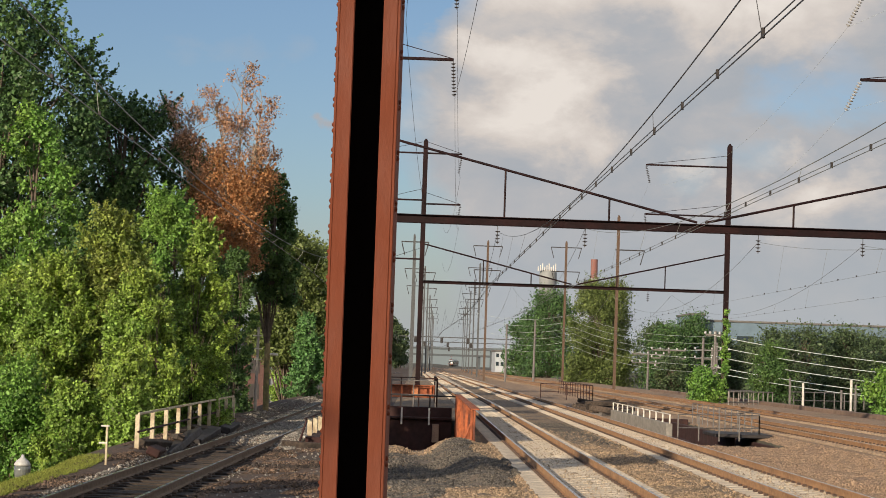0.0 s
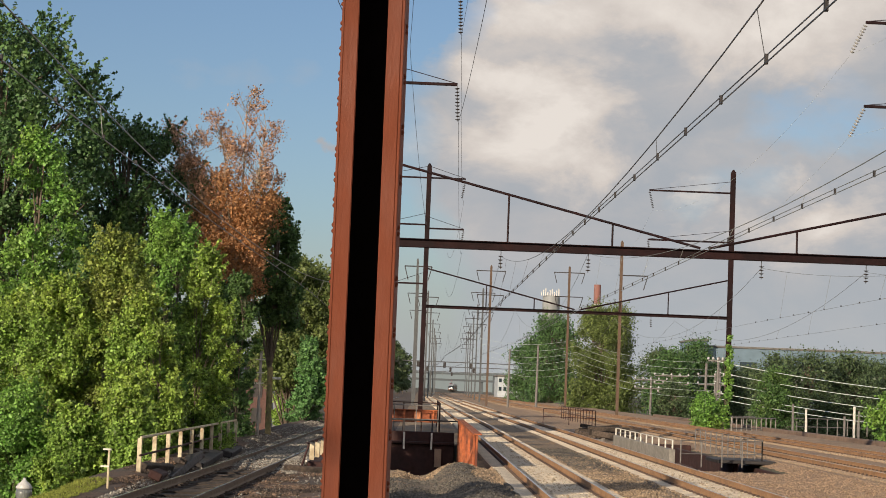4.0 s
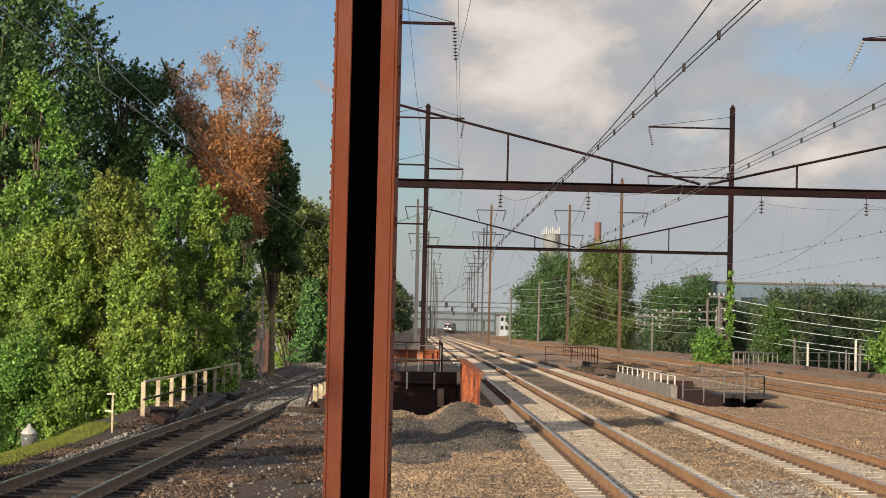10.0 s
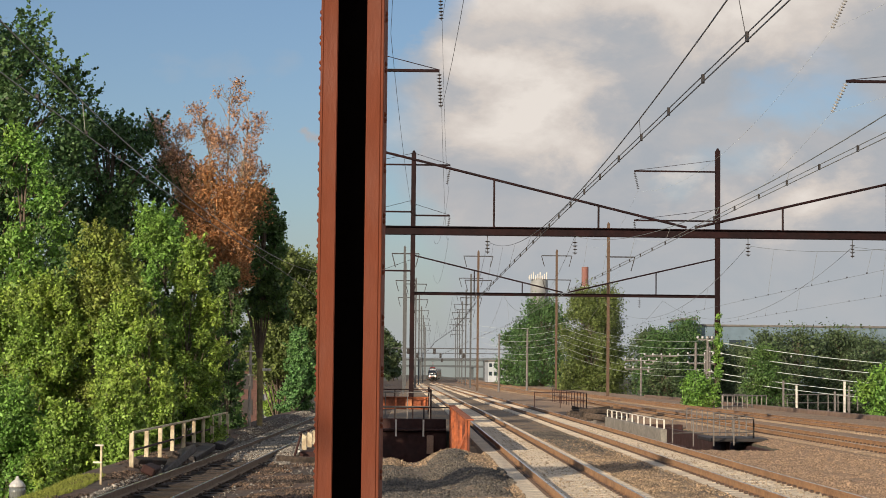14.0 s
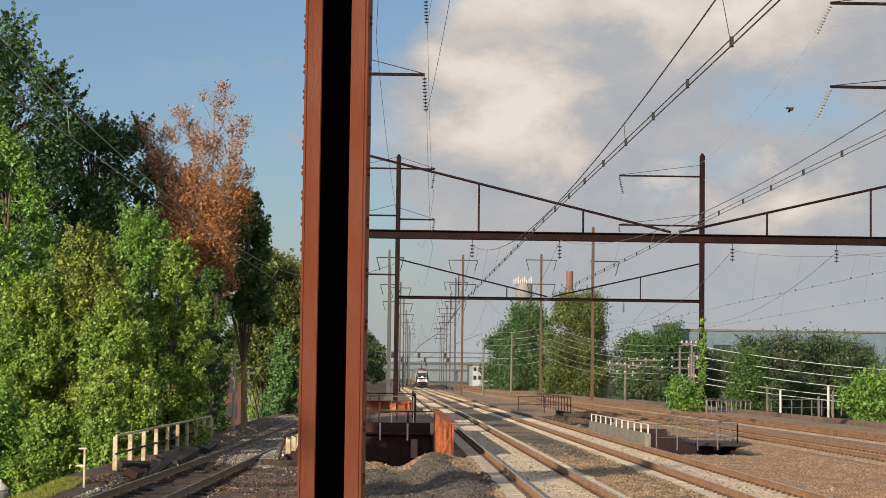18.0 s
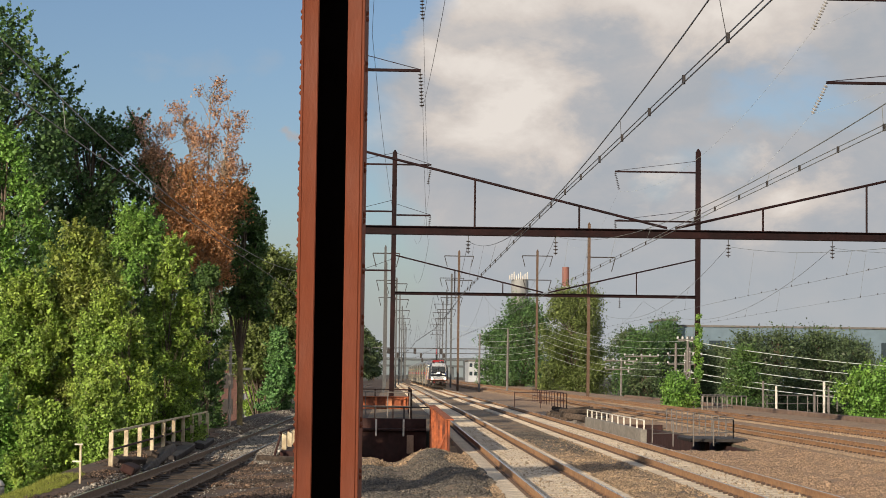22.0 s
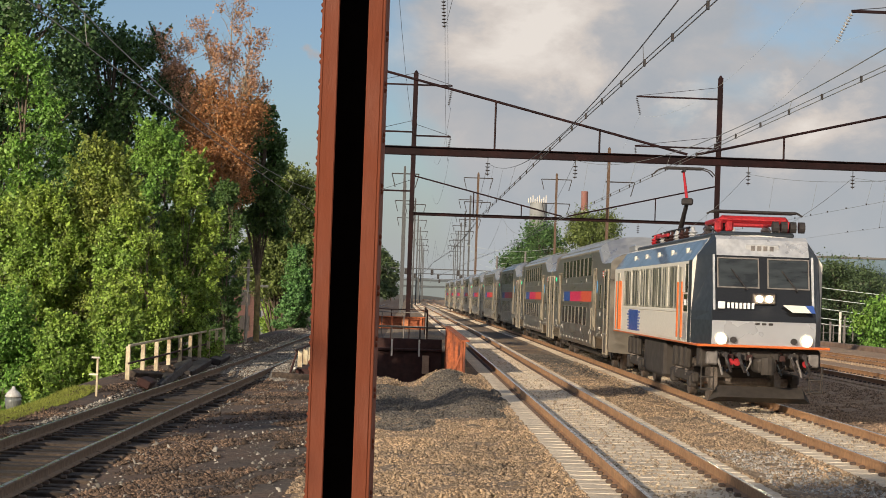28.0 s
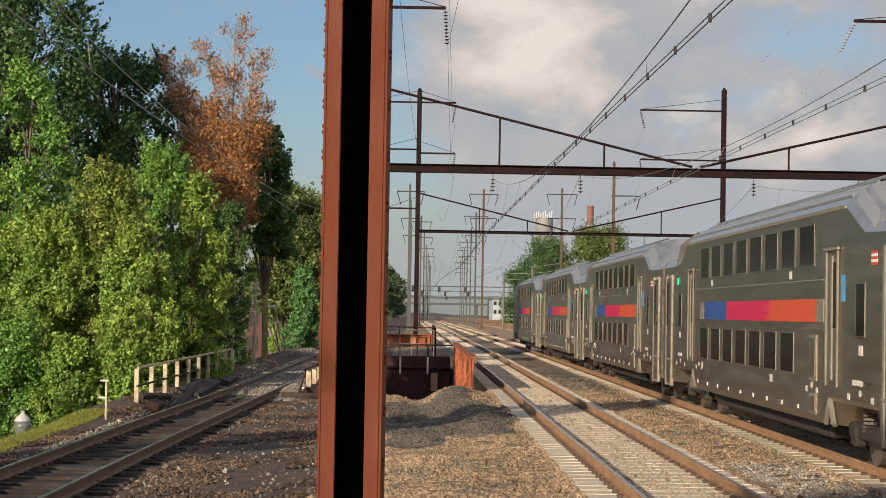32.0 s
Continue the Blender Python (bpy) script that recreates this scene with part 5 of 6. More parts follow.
M_BLUEWALL = material("blue_grey_cladding", (0.14, 0.20, 0.25), 0.5, grain=0.1, grain_scale=0.4)
M_PALEWALL = material("pale_wall", (0.085, 0.098, 0.108), 0.8, grain=0.12, grain_scale=0.5)
M_PALEFRONT = material("pale_front", (0.42, 0.45, 0.48), 0.7, grain=0.12, grain_scale=0.5)
M_WINDOW = material("dark_window", (0.03, 0.045, 0.055), 0.15, coat=0.5)
far_building("warehouse", "wide blue-grey clad warehouse behind the trees", 82.5, 150, 560, 17.0, M_BLUEWALL, 1, 8, M_WINDOW)
far_building("warehouse", "blue-grey roof block of a warehouse", 78.4, 82.4, 555, 18.6, M_BLUEWALL, 1, 2, M_WINDOW)
far_building("low_building", "small pale building beside the far tracks", 25.5, 33.5, 640, 6.6, M_PALEFRONT, 2, 5, M_WINDOW)
far_building("low_building", "pale grey house front with tall windows", 42, 51, 760, 15, M_PALEFRONT, 3, 5, M_WINDOW)


def far_overpass(y, z, x0, x1):
    t = thing("overpass", "hazy grey road bridge crossing far ahead", "bridge", "far bridges")
    g = Geo()
    g.box(x0, x1, y, y + 10, z - 1.6, z, 0.1)
    part("deck", g, M_PALEWALL, t)
    for k in range(6):
        x = x0 + (x1 - x0) * (k + 0.5) / 6
        g = Geo()
        g.box(x - 1, x + 1, y + 2, y + 8, -2, z - 1.6, 0.1)
        part("pier", g, M_PALEWALL, t)


far_overpass(1500, 9, -110, 160)
far_overpass(1650, 15, -130, 200)


def backdrop():
    # Haze over the hills is put into blue-grey colour and a faint glow.
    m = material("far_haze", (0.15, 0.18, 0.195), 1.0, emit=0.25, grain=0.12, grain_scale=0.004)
    g = Geo()
    n = 90
    vs, fs = [], []
    for i in range(n):
        x = -2200 + 4400 * i / (n - 1)
        h = 26 + 10 * noise.noise((x * 0.004, 3.1, 0)) + 6 * noise.noise((x * 0.02, 1.0, 0))
        vs += [(x, 3200, -6), (x, 3200, h)]
    fs = [(2 * i, 2 * i + 2, 2 * i + 3, 2 * i + 1) for i in range(n - 1)]
    g.add(vs, fs)
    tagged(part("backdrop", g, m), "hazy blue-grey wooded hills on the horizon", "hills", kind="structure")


backdrop()

# ---------------------------------------------------------------- train
M_STAINLESS = material("brushed_stainless", (0.40, 0.36, 0.305), 0.36, 0.92, grain=0.05, grain_scale=5, stain=(0.25, 0.24, 0.22), stain_scale=0.3, stain_amount=0.35, stretch=(1, 0.25, 2))
M_ROOF = material("ribbed_roof_steel", (0.55, 0.54, 0.52), 0.36, 0.75, grain=0.08, grain_scale=4)
M_GOLD = material("bronze_edge", (0.40, 0.35, 0.27), 0.45, 0.6, grain=0.12, grain_scale=5)
M_GLASS = material("tinted_window", (0.012, 0.011, 0.010), 0.16)
M_GLASS.node_tree.nodes["Principled BSDF"].inputs["Specular IOR Level"].default_value = 0.1
M_UNDER = material("underframe", (0.038, 0.031, 0.026), 0.8, grain=0.3, grain_scale=6)
M_WHEEL = material("wheel_steel", (0.20, 0.17, 0.15), 0.5, 0.6, grain=0.2)
M_BLUE = material("livery_blue", (0.03, 0.085, 0.34), 0.4, coat=0.2, grain=0.08)
M_MAGENTA = material("livery_magenta", (0.56, 0.018, 0.085), 0.5, grain=0.06)
M_STRIPE_RED = material("livery_red_orange", (0.60, 0.085, 0.035), 0.5, grain=0.06)
M_ORANGE = material("livery_orange", (0.62, 0.14, 0.03), 0.4, coat=0.3, grain=0.08)
M_WHITE = material("livery_white", (0.78, 0.74, 0.66), 0.4, coat=0.3, grain=0.08)
M_SILVER = material("livery_silver", (0.50, 0.52, 0.56), 0.3, 0.4, grain=0.025, grain_scale=4, coat=0.3)
M_CHARCOAL = material("livery_charcoal", (0.022, 0.028, 0.036), 0.5, coat=0.08, grain=0.08)
M_BLACK = material("gloss_black", (0.008, 0.008, 0.009), 0.15, coat=0.6)
M_RED = material("pantograph_red", (0.42, 0.022, 0.03), 0.5, grain=0.25, stain=(0.28, 0.02, 0.025), stain_scale=3)
M_SLOPE = material("roof_slope_blue_grey", (0.085, 0.115, 0.155), 0.35, grain=0.1, coat=0.4, stain=(0.04, 0.05, 0.065), stain_scale=0.35, stain_amount=0.9, stretch=(0.05, 1, 0.05))
M_GRILLE = material("grille_grey_green", (0.12, 0.12, 0.085), 0.4, grain=0.2, grain_scale=6, stain=(0.66, 0.62, 0.52), stain_scale=1.0, stain_amount=1.0, stretch=(1, 2.6, 0.28))
M_WORN = material("worn_chrome", (0.55, 0.55, 0.56), 0.34, 0.55, grain=0.15, grain_scale=8, stain=(0.72, 0.71, 0.69), stain_scale=1.6, stain_amount=1.0)
M_SIGN_BLUE = material("sign_blue", (0.10, 0.32, 0.62), 0.5, grain=0.1)
M_GREEN_LAMP = material("green_lamp", (0.02, 0.60, 0.28), 0.4, emit=0.7)
M_LAMP = material("headlight_glow", (1.0, 0.80, 0.50), 0.3, emit=80.0)
M_MARK = material("white_marking", (0.8, 0.8, 0.8), 0.5)


def wheelset(g, y, r=0.46):
    for x in (-0.75, 0.75):
        g.rod((x - 0.065, y, r), (x + 0.065, y, r), r, n=20)
        g.rod((x - 0.09 * (1 if x > 0 else -1), y, r), (x - 0.06 * (1 if x > 0 else -1), y, r), r + 0.028, n=20)
    g.rod((-1.05, y, r), (1.05, y, r), 0.09, n=8)


def bogie(t, y, base=2.6, half=1.05):
    b = part("bogie", (g := Geo(), [g.box(s * half - 0.09, s * half + 0.09, y - base / 2 - 0.45, y + base / 2 + 0.45, 0.42, 0.66, 0.04) for s in (-1, 1)],
                       g.box(-1.0, 1.0, y - 0.25, y + 0.25, 0.45, 0.75, 0.04))[0], M_UNDER, t)
    for d in (-base / 2, base / 2):
        g = Geo()
        wheelset(g, y + d)
        part("wheelset", g, M_WHEEL, b)
        for s in (-1, 1):
            g = Geo()
            g.box(s * (half + 0.02) - 0.1, s * (half + 0.02) + 0.1, y + d - 0.18, y + d + 0.18, 0.30, 0.62, 0.04)
            part("axle_box", g, M_UNDER, b)
            g = Geo()
            for k in range(5):
                g.rod((s * half, y + d * 0.55, 0.55 + 0.06 * k), (s * half, y + d * 0.55, 0.59 + 0.06 * k), 0.11, n=9)
            part("spring", g, M_WHEEL, b)


LEN = 25.3


def coach_body():
    g = Geo()
    side = [(-1.0, 0.55), (-1.45, 0.60), (-1.5, 0.72), (-1.5, 2.6), (-1.49, 3.92), (-1.40, 4.04), (-1.12, 4.26), (-0.6, 4.40), (0, 4.43)]
    sec = side + [(-x, z) for x, z in side[-2::-1]]
    end = [(-1.0, 0.95), (-1.45, 0.98), (-1.5, 1.05), (-1.5, 2.6), (-1.49, 3.45), (-1.38, 3.60), (-1.12, 3.72), (-0.6, 3.80), (0, 3.83)]
    esec = end + [(-x, z) for x, z in end[-2::-1]]
    n = len(sec)
    high = [(-1.0, 0.95), (-1.45, 0.98), (-1.5, 1.05)] + side[3:]
    hsec = high + [(-x, z) for x, z in high[-2::-1]]
    low = [(-1.0, 0.58), (-1.45, 0.62), (-1.5, 0.72)]

    def ring(f, bottom):
        h = list(bottom) + [(a[0] + (b[0] - a[0]) * f, a[1] + (b[1] - a[1]) * f) for a, b in zip(end[3:], side[3:])]
        return h + [(-x, z) for x, z in h[-2::-1]]

    front_end = [(0.22, ring(0, low)), (2.0, ring(0, low)), (2.12, ring(0.0, end[:3])), (3.1, ring(0.08, end[:3])), (4.3, ring(1.0, end[:3])), (5.5, hsec), (5.95, sec)]
    rings = front_end + [(LEN - y, s) for y, s in front_end[::-1]]
    vs, fs = [], []
    for y, s in rings:
        vs += [(x, y, z) for x, z in s]
    for i in range(len(rings) - 1):
        fs += [(i * n + k, (i + 1) * n + k, (i + 1) * n + (k + 1) % n, i * n + (k + 1) % n) for k in range(n)]
    fs += [tuple(range(n)), tuple(range((len(rings) - 1) * n, len(rings) * n))[::-1]]
    g.add(vs, fs)
    for i, f in enumerate(g.f[:-2]):
        k = i % n
        if 4 <= k <= n - 6:
            g.m[i] = 1
    return g


def coach(at, name="coach"):
    t = thing("passenger_coach", "stainless bilevel passenger coach with blue, magenta and orange stripe", "train coach", "coaches of the train", at=at)
    body = part("body", coach_body(), [M_STAINLESS, M_ROOF], t)
    for s in (-1, 1):
        xo, xi = s * 1.502, s * 1.53
        a, b = min(xo, xi), max(xo, xi)
        for k in range(8):
            y = 6.5 + 1.58 * k
            pane(body, s, y, y + 1.2, 3.10, 3.74)
        for k in range(7):
            y = 8.13 + 1.58 * k
            pane(body, s, y, y + 1.16, 1.33, 1.98)

        def plate(name, y0, y1, z0, z1, mat, d=0.012, parent=body, label="", off=1.502, bevel=0.0):
            g = Geo()
            g.box(min(s * off, s * (off + d)), max(s * off, s * (off + d)), y0, y1, z0, z1, bevel)
            return part(name, g, mat, parent, label)

        # ladder niches near the front of the lower deck
        for z0, z1 in ((1.25, 1.98), (0.72, 1.05)):
            frame_ = plate("niche_frame", 6.2, 6.75, z0, z1, M_GOLD, 0.014)
            plate("niche", 6.28, 6.67, z0 + 0.05, z1 - 0.05, M_STAINLESS, 0.01, frame_, "", 1.517)
        for y0, y1, mat in ((5.72, 6.25, M_GOLD), (6.25, 10.15, M_STRIPE_RED), (10.15, 15.1, M_MAGENTA), (15.1, 17.9, M_BLUE), (18.28, 18.75, M_GOLD)):
            plate("stripe", y0, y1, 2.18, 2.55, mat, 0.010)
        for k in range(6):
            # speed lines where the colours end in thin fingers
            z = 2.19 + 0.06 * k
            plate("stripe_finger", 17.9, 18.1 + 0.17 * (k % 3), z, z + 0.035, M_BLUE, 0.009)
            plate("stripe_finger", 10.15, 10.4 + 0.22 * ((k + 1) % 3), z, z + 0.035, M_STRIPE_RED, 0.013)
        for y in (5.1, 20.2):
            d = plate("door", y - 0.42, y + 0.42, 1.28, 3.22, M_STAINLESS, 0.012, bevel=0.004)
            for e in (-0.47, 0.33):
                plate("edge_strip", y + e, y + e + 0.11, 1.2, 3.28, M_GOLD, 0.035, d, "bronze edge strip", bevel=0.02)
            plate("door_leaf", y - 0.06, y + 0.06, 1.3, 3.2, M_GOLD, 0.03, d, bevel=0.01)
            plate("door_window", y - 0.28, y - 0.1, 2.1, 3.1, M_GLASS, 0.006, d, off=1.516)
            plate("header", y - 0.5, y + 0.5, 3.28, 3.33, M_GOLD, 0.05, d, bevel=0.01)
        for y in (3.0, 21.85):
            pane(body, s, y, y + 0.55, 2.0, 2.75)
            plate("notice", y + 0.1, y + 0.34, 1.72, 1.86, M_WHITE, 0.004)
        for y in (0.75, 23.45):
            g = Geo()
            g.box(min(s * 1.44, s * 1.52), max(s * 1.44, s * 1.52), y, y + 1.1, 0.55, 3.20, 0.02)
            d = part("end_door", g, M_STAINLESS, body, "dull bronze end door")
            for e in (0.0, 0.48, 0.98):
                plate("edge_strip", y + e - 0.02, y + e + 0.12, 0.5, 3.26, M_GOLD, 0.085 - 0.02 * (e == 0.48), d, off=1.45, bevel=0.015)
            plate("door_window", y + 0.66, y + 0.9, 2.0, 3.05, M_GLASS, 0.018, d, off=1.51)
            plate("threshold", y - 0.05, y + 1.15, 1.12, 1.18, M_GOLD, 0.09, d, off=1.45, bevel=0.015)
            for k in range(3):
                plate("door_handle", y + 0.2, y + 0.3, 1.7 + 0.28 * k, 1.82 + 0.28 * k, M_UNDER, 0.03, d, off=1.52, bevel=0.008)
        plate("green_door_light", 22.3, 22.46, 3.0, 3.16, M_GREEN_LAMP, 0.028, label="small lit green door lamp", bevel=0.01)
        for y0, y1 in ((2.2, 4.4), (6.0, 7.2), (18.3, 19.5), (20.9, 23.0)):
            for k in range(3):
                y = y0 + (y1 - y0) * (k + 0.3) / 3
                plate("notice", y, y + 0.15, 1.06 + 0.07 * (k % 2), 1.15 + 0.07 * (k % 2), M_WHITE, 0.004)
        plate("number_plate", 3.1, 3.7, 1.28, 1.36, M_WHITE, 0.008)
        plate("number_plate", 21.7, 22.3, 1.28, 1.36, M_WHITE, 0.008)
        plate("access_sign", 4.25, 4.5, 2.5, 2.9, M_SIGN_BLUE, 0.007, label="small blue and white sign")
        for k in range(5):
            plate("striped_decal", 2.25, 2.6, 3.0 + 0.04 * k, 3.04 + 0.04 * k, M_STRIPE_RED if k % 2 == 0 else M_MARK, 0.007, label="small red and white striped decal")
        plate("seam", 5.75, 19.5, 2.84, 2.86, M_ROOF, 0.008)
        plate("seam", 5.75, 19.5, 2.05, 2.07, M_STAINLESS, 0.010)
        plate("gutter", 4.3, 21.0, 3.88, 3.95, M_GOLD, 0.03, off=1.48, bevel=0.01)
        for k in range(10):
            plate("bracket", 6.2 + 1.42 * k, 6.33 + 1.42 * k, 0.74, 0.82, M_WHITE, 0.055, off=1.455, bevel=0.01)
        for y, z in ((8.3, 3.0), (17.0, 3.0), (10.0, 1.2), (18.3, 1.2)):
            plate("notice", y, y + 0.24, z - 0.1, z + 0.03, M_WHITE, 0.004)
        # slanted fairing at each end of the upper deck
        for y0, d in ((2.4, 1), (22.9, -1)):
            g = Geo()
            q = [(s * 1.50, y0, 3.50), (s * 1.53, y0 + d * 1.0, 3.95), (s * 1.24, y0 + d * 1.95, 4.24), (s * 1.20, y0 + d * 0.9, 3.80)]
            g.add(q + [(x - s * 0.04, y, z - 0.05) for x, y, z in q], [(0, 1, 2, 3), (7, 6, 5, 4), (0, 4, 5, 1), (1, 5, 6, 2), (2, 6, 7, 3), (3, 7, 4, 0)])
            part("roof_fairing", g, M_ROOF, body, "pale slanted roof fairing")
        # bogie openings: a strut beside each
        for y in (5.35, 19.95):
            g = Geo()
            g.rod((s * 1.46, y - 0.3, 0.62), (s * 1.46, y, 1.0), 0.05, n=6)
            g.rod((s * 1.46, y + 0.3, 0.62), (s * 1.46, y, 1.0), 0.05, n=6)
            part("strut", g, M_GOLD, body)
    for y0, y1 in ((0.25, 1.9), (LEN - 1.9, LEN - 0.25)):
        g = Geo()
        g.box(-0.75, 0.75, y0, y1, 3.82, 4.06, 0.05)
        part("roof_box", g, M_ROOF, t)
    for k in range(4):
        for s in (-1, 1):
            g = Geo()
            x, z = s * (1.36 - 0.19 * k), 4.07 + 0.105 * k
            g.box(x - 0.02, x + 0.02, 4.4, LEN - 4.4, z, z + 0.045, 0.008)
            part("roof_rib", g, M_ROOF, t)
    for y in (3.8, LEN - 3.8):
        bogie(t, y)
    for y0, y1 in ((0.0, 0.2), (LEN - 0.2, LEN)):
        g = Geo()
        g.box(-0.55, 0.55, y0, y1, 0.95, 3.2, 0.05)
        part("gangway", g, M_UNDER, t)
    g = Geo()
    g.box(-1.1, 1.1, 7.0, 18.8, 0.30, 0.54, 0.05)
    part("underframe", g, M_UNDER, t)
    return t


def pane(parent, s, y0, y1, z0, z1):
    """A window set in the side: a frame proud of the wall, dark glass in it."""
    g = Geo()
    f = 0.02
    a, b = min(s * 1.500, s * 1.510), max(s * 1.500, s * 1.510)
    g.box(a, b, y0 - f, y1 + f, z0 - f, z0)
    g.box(a, b, y0 - f, y1 + f, z1, z1 + f)
    g.box(a, b, y0 - f, y0, z0, z1)
    g.box(a, b, y1, y1 + f, z0, z1)
    w = part("window", g, M_STAINLESS, parent)
    g = Geo()
    g.box(min(s * 1.500, s * 1.505), max(s * 1.500, s * 1.505), y0, y1, z0, z1)
    part("glass", g, M_GLASS, w)


def locomotive(at):
    t = thing("electric_locomotive", "silver and charcoal electric locomotive with orange trim and lit headlights", "locomotive", at=at)
    W, L = 1.475, 17.3
    # main body between the cabs
    g = Geo()
    half = [(-1.30, 1.30), (-W, 1.36), (-W, 3.22), (-1.12, 3.72), (-0.9, 3.80), (0, 3.84)]
    sec = half + [(-x, z) for x, z in half[-2::-1]]
    n = len(sec)
    rings = [(1.05, 1.0), (L - 0.05, 1.0)]
    vs = [(x, y, z) for y, s in rings for x, z in sec]
    fs = [(k, n + k, n + (k + 1) % n, (k + 1) % n) for k in range(n)]
    fs += [tuple(range(n)), tuple(range(n, 2 * n))[::-1]]
    g.add(vs, fs)
    for k in (2, n - 4):
        g.m[k] = 1
    body = part("body", g, [M_WHITE, M_SLOPE], t)
    # cab: leaning front
    g = Geo()
    low = [(-1.28, 0.10), (1.28, 0.10)]
    prof = [(0.06, 1.36), (0.0, 1.9), (0.10, 2.10), (0.42, 3.35), (0.62, 3.72), (0.80, 3.80)]      # y, z of the front line
    vs, fs = [], []
    for y, z in prof:
        w = 1.15 if z < 2.2 else 1.15 - 0.05 * (z - 2.2) / 1.6
        ws = W if z < 3.2 else W - (z - 3.22) * 0.72
        vs += [(-ws, 1.06, z), (-w if z < 3.3 else -w * 0.93, y, z), (w if z < 3.3 else w * 0.93, y, z), (ws, 1.06, z)]
    for i in range(len(prof) - 1):
        for k in range(3):
            fs.append((4 * i + k, 4 * i + k + 1, 4 * i + k + 5, 4 * i + k + 4))
    m = len(prof) - 1
    fs += [(3, 2, 1, 0), (4 * m, 4 * m + 1, 4 * m + 2, 4 * m + 3), tuple([4 * i for i in range(m + 1)][::-1] + []), ]
    g.add(vs, fs)
    for i in range(m):
        g.m[3 * i] = 1
        g.m[3 * i + 2] = 1
        if i == 1 or i == 2:
            g.m[3 * i + 1] = 2
        if i > 2:
            g.m[3 * i + 1] = 3
    cab = part("cab", g, [M_SILVER, M_CHARCOAL, M_BLACK, M_WORN], t)
    # windscreens, slightly proud of the leaning front
    tilt = math.degrees(math.atan2(0.32, 1.25))
    for x0, x1 in ((-1.0, -0.12), (0.12, 1.0)):
        g = Geo()
        g.box(x0, x1, -0.02, 0.0, -0.34, 0.30, 0.008)
        w = part("windscreen", g, material("windscreen", (0.035, 0.042, 0.045), 0.08, coat=0.5, stain=(0.01, 0.012, 0.014), stain_scale=2.2, stain_amount=1.0, stretch=(0.6, 1, 2.5)), cab, at=(0, 0.33, 2.98), turn=(-tilt, 0, 0))
        g = Geo()
        xm = (x0 + x1) / 2
        g.rod((xm + 0.2, -0.05, -0.42), (xm - 0.15, -0.05, 0.05), 0.015, n=5)
        part("wiper", g, M_DARK, w)
        g = Geo()
        for q in (x0 - 0.03, x1):
            g.box(q, q + 0.03, -0.03, 0.0, -0.37, 0.33)
        g.box(x0, x1, -0.03, 0.0, 0.30, 0.33)
        g.box(x0, x1, -0.03, 0.0, -0.37, -0.34)
        part("frame", g, M_GREYPOLE, w)
    for s in (-1, 1):
        g = Geo()
        g.box(s * 1.10 - 0.025, s * 1.10 + 0.025, -0.02, 0.0, -0.85, 0.42)
        part("edge_trim", g, M_WORN, cab, at=(0, 0.32, 2.95), turn=(-tilt, 0, 0))
    for x in (-0.11, 0.11):
        g = Geo()
        g.rod((x, 0.03, 2.40), (x, 0.22, 2.40), 0.068, n=16)
        part("headlight", g, M_LAMP, cab, "glowing round headlight")
    g = Geo()
    g.box(-0.27, 0.27, 0.08, 0.2, 2.27, 2.53, 0.03)
    part("headlight_housing", g, M_DARK, cab)
    for x, s in ((-0.95, -1), (0.95, 1)):
        g = Geo()
        g.rod((x, -0.04, 1.50), (x, 0.1, 1.50), 0.10, n=18)
        r = Geo()
        r.rod((x, -0.03, 1.50), (x, 0.08, 1.50), 0.145, n=18)
        part("lamp_ring", r, M_WHITE, cab)
        part("ditch_light", g, M_LAMP, cab, "glowing round ditch light")
        g = Geo()
        g.rod((x - s * 0.28, -0.02, 1.48), (x - s * 0.28, 0.1, 1.48), 0.07, n=14)
        part("marker_light", g, M_DARK, cab)
    for k in range(7):
        g = Geo()
        x = -0.82 + 0.09 * k
        g.box(x, x + 0.06, 0.055, 0.085, 2.17, 2.30, 0.006)
        part("plain_bar", g, M_MARK, cab)
    g = Geo()
    g.box(-1.03, -0.87, 0.03, 0.07, 2.16, 2.32, 0.01)
    part("emblem", g, M_MARK, cab)
    g = Geo()
    g.add([(0.4, 0.02, 2.28), (0.9, 0.02, 2.28), (1.04, -0.005, 2.12), (0.62, -0.005, 2.12)], [(0, 3, 2, 1)], 0)
    g.add([(0.9, 0.019, 2.285), (1.08, 0.019, 2.285), (1.13, -0.006, 2.12), (1.04, -0.006, 2.12)], [(0, 3, 2, 1)], 1)
    part("flash", g, [M_WHITE, M_BLUE], cab)
    for k in range(3):
        g = Geo()
        g.box(-0.2 + 0.15 * k, -0.1 + 0.15 * k, -0.012, 0.06, 1.82, 1.87, 0.01)
        part("grab_mark", g, M_DARK, cab)
    g = Geo()
    g.box(-W - 0.004, W + 0.004, -0.02, L, 1.315, 1.37, 0.015)
    part("orange_band", g, M_ORANGE, t)
    g = Geo()
    g.box(-0.38, 0.38, 0.50, 0.60, 3.42, 3.62, 0.02)
    part("number_box", g, M_WORN, cab)
    for k in range(4):
        g = Geo()
        g.box(-0.26 + 0.14 * k, -0.17 + 0.14 * k, 0.485, 0.498, 3.45, 3.58)
        part("plain_bar", g, M_GREYPOLE, cab)
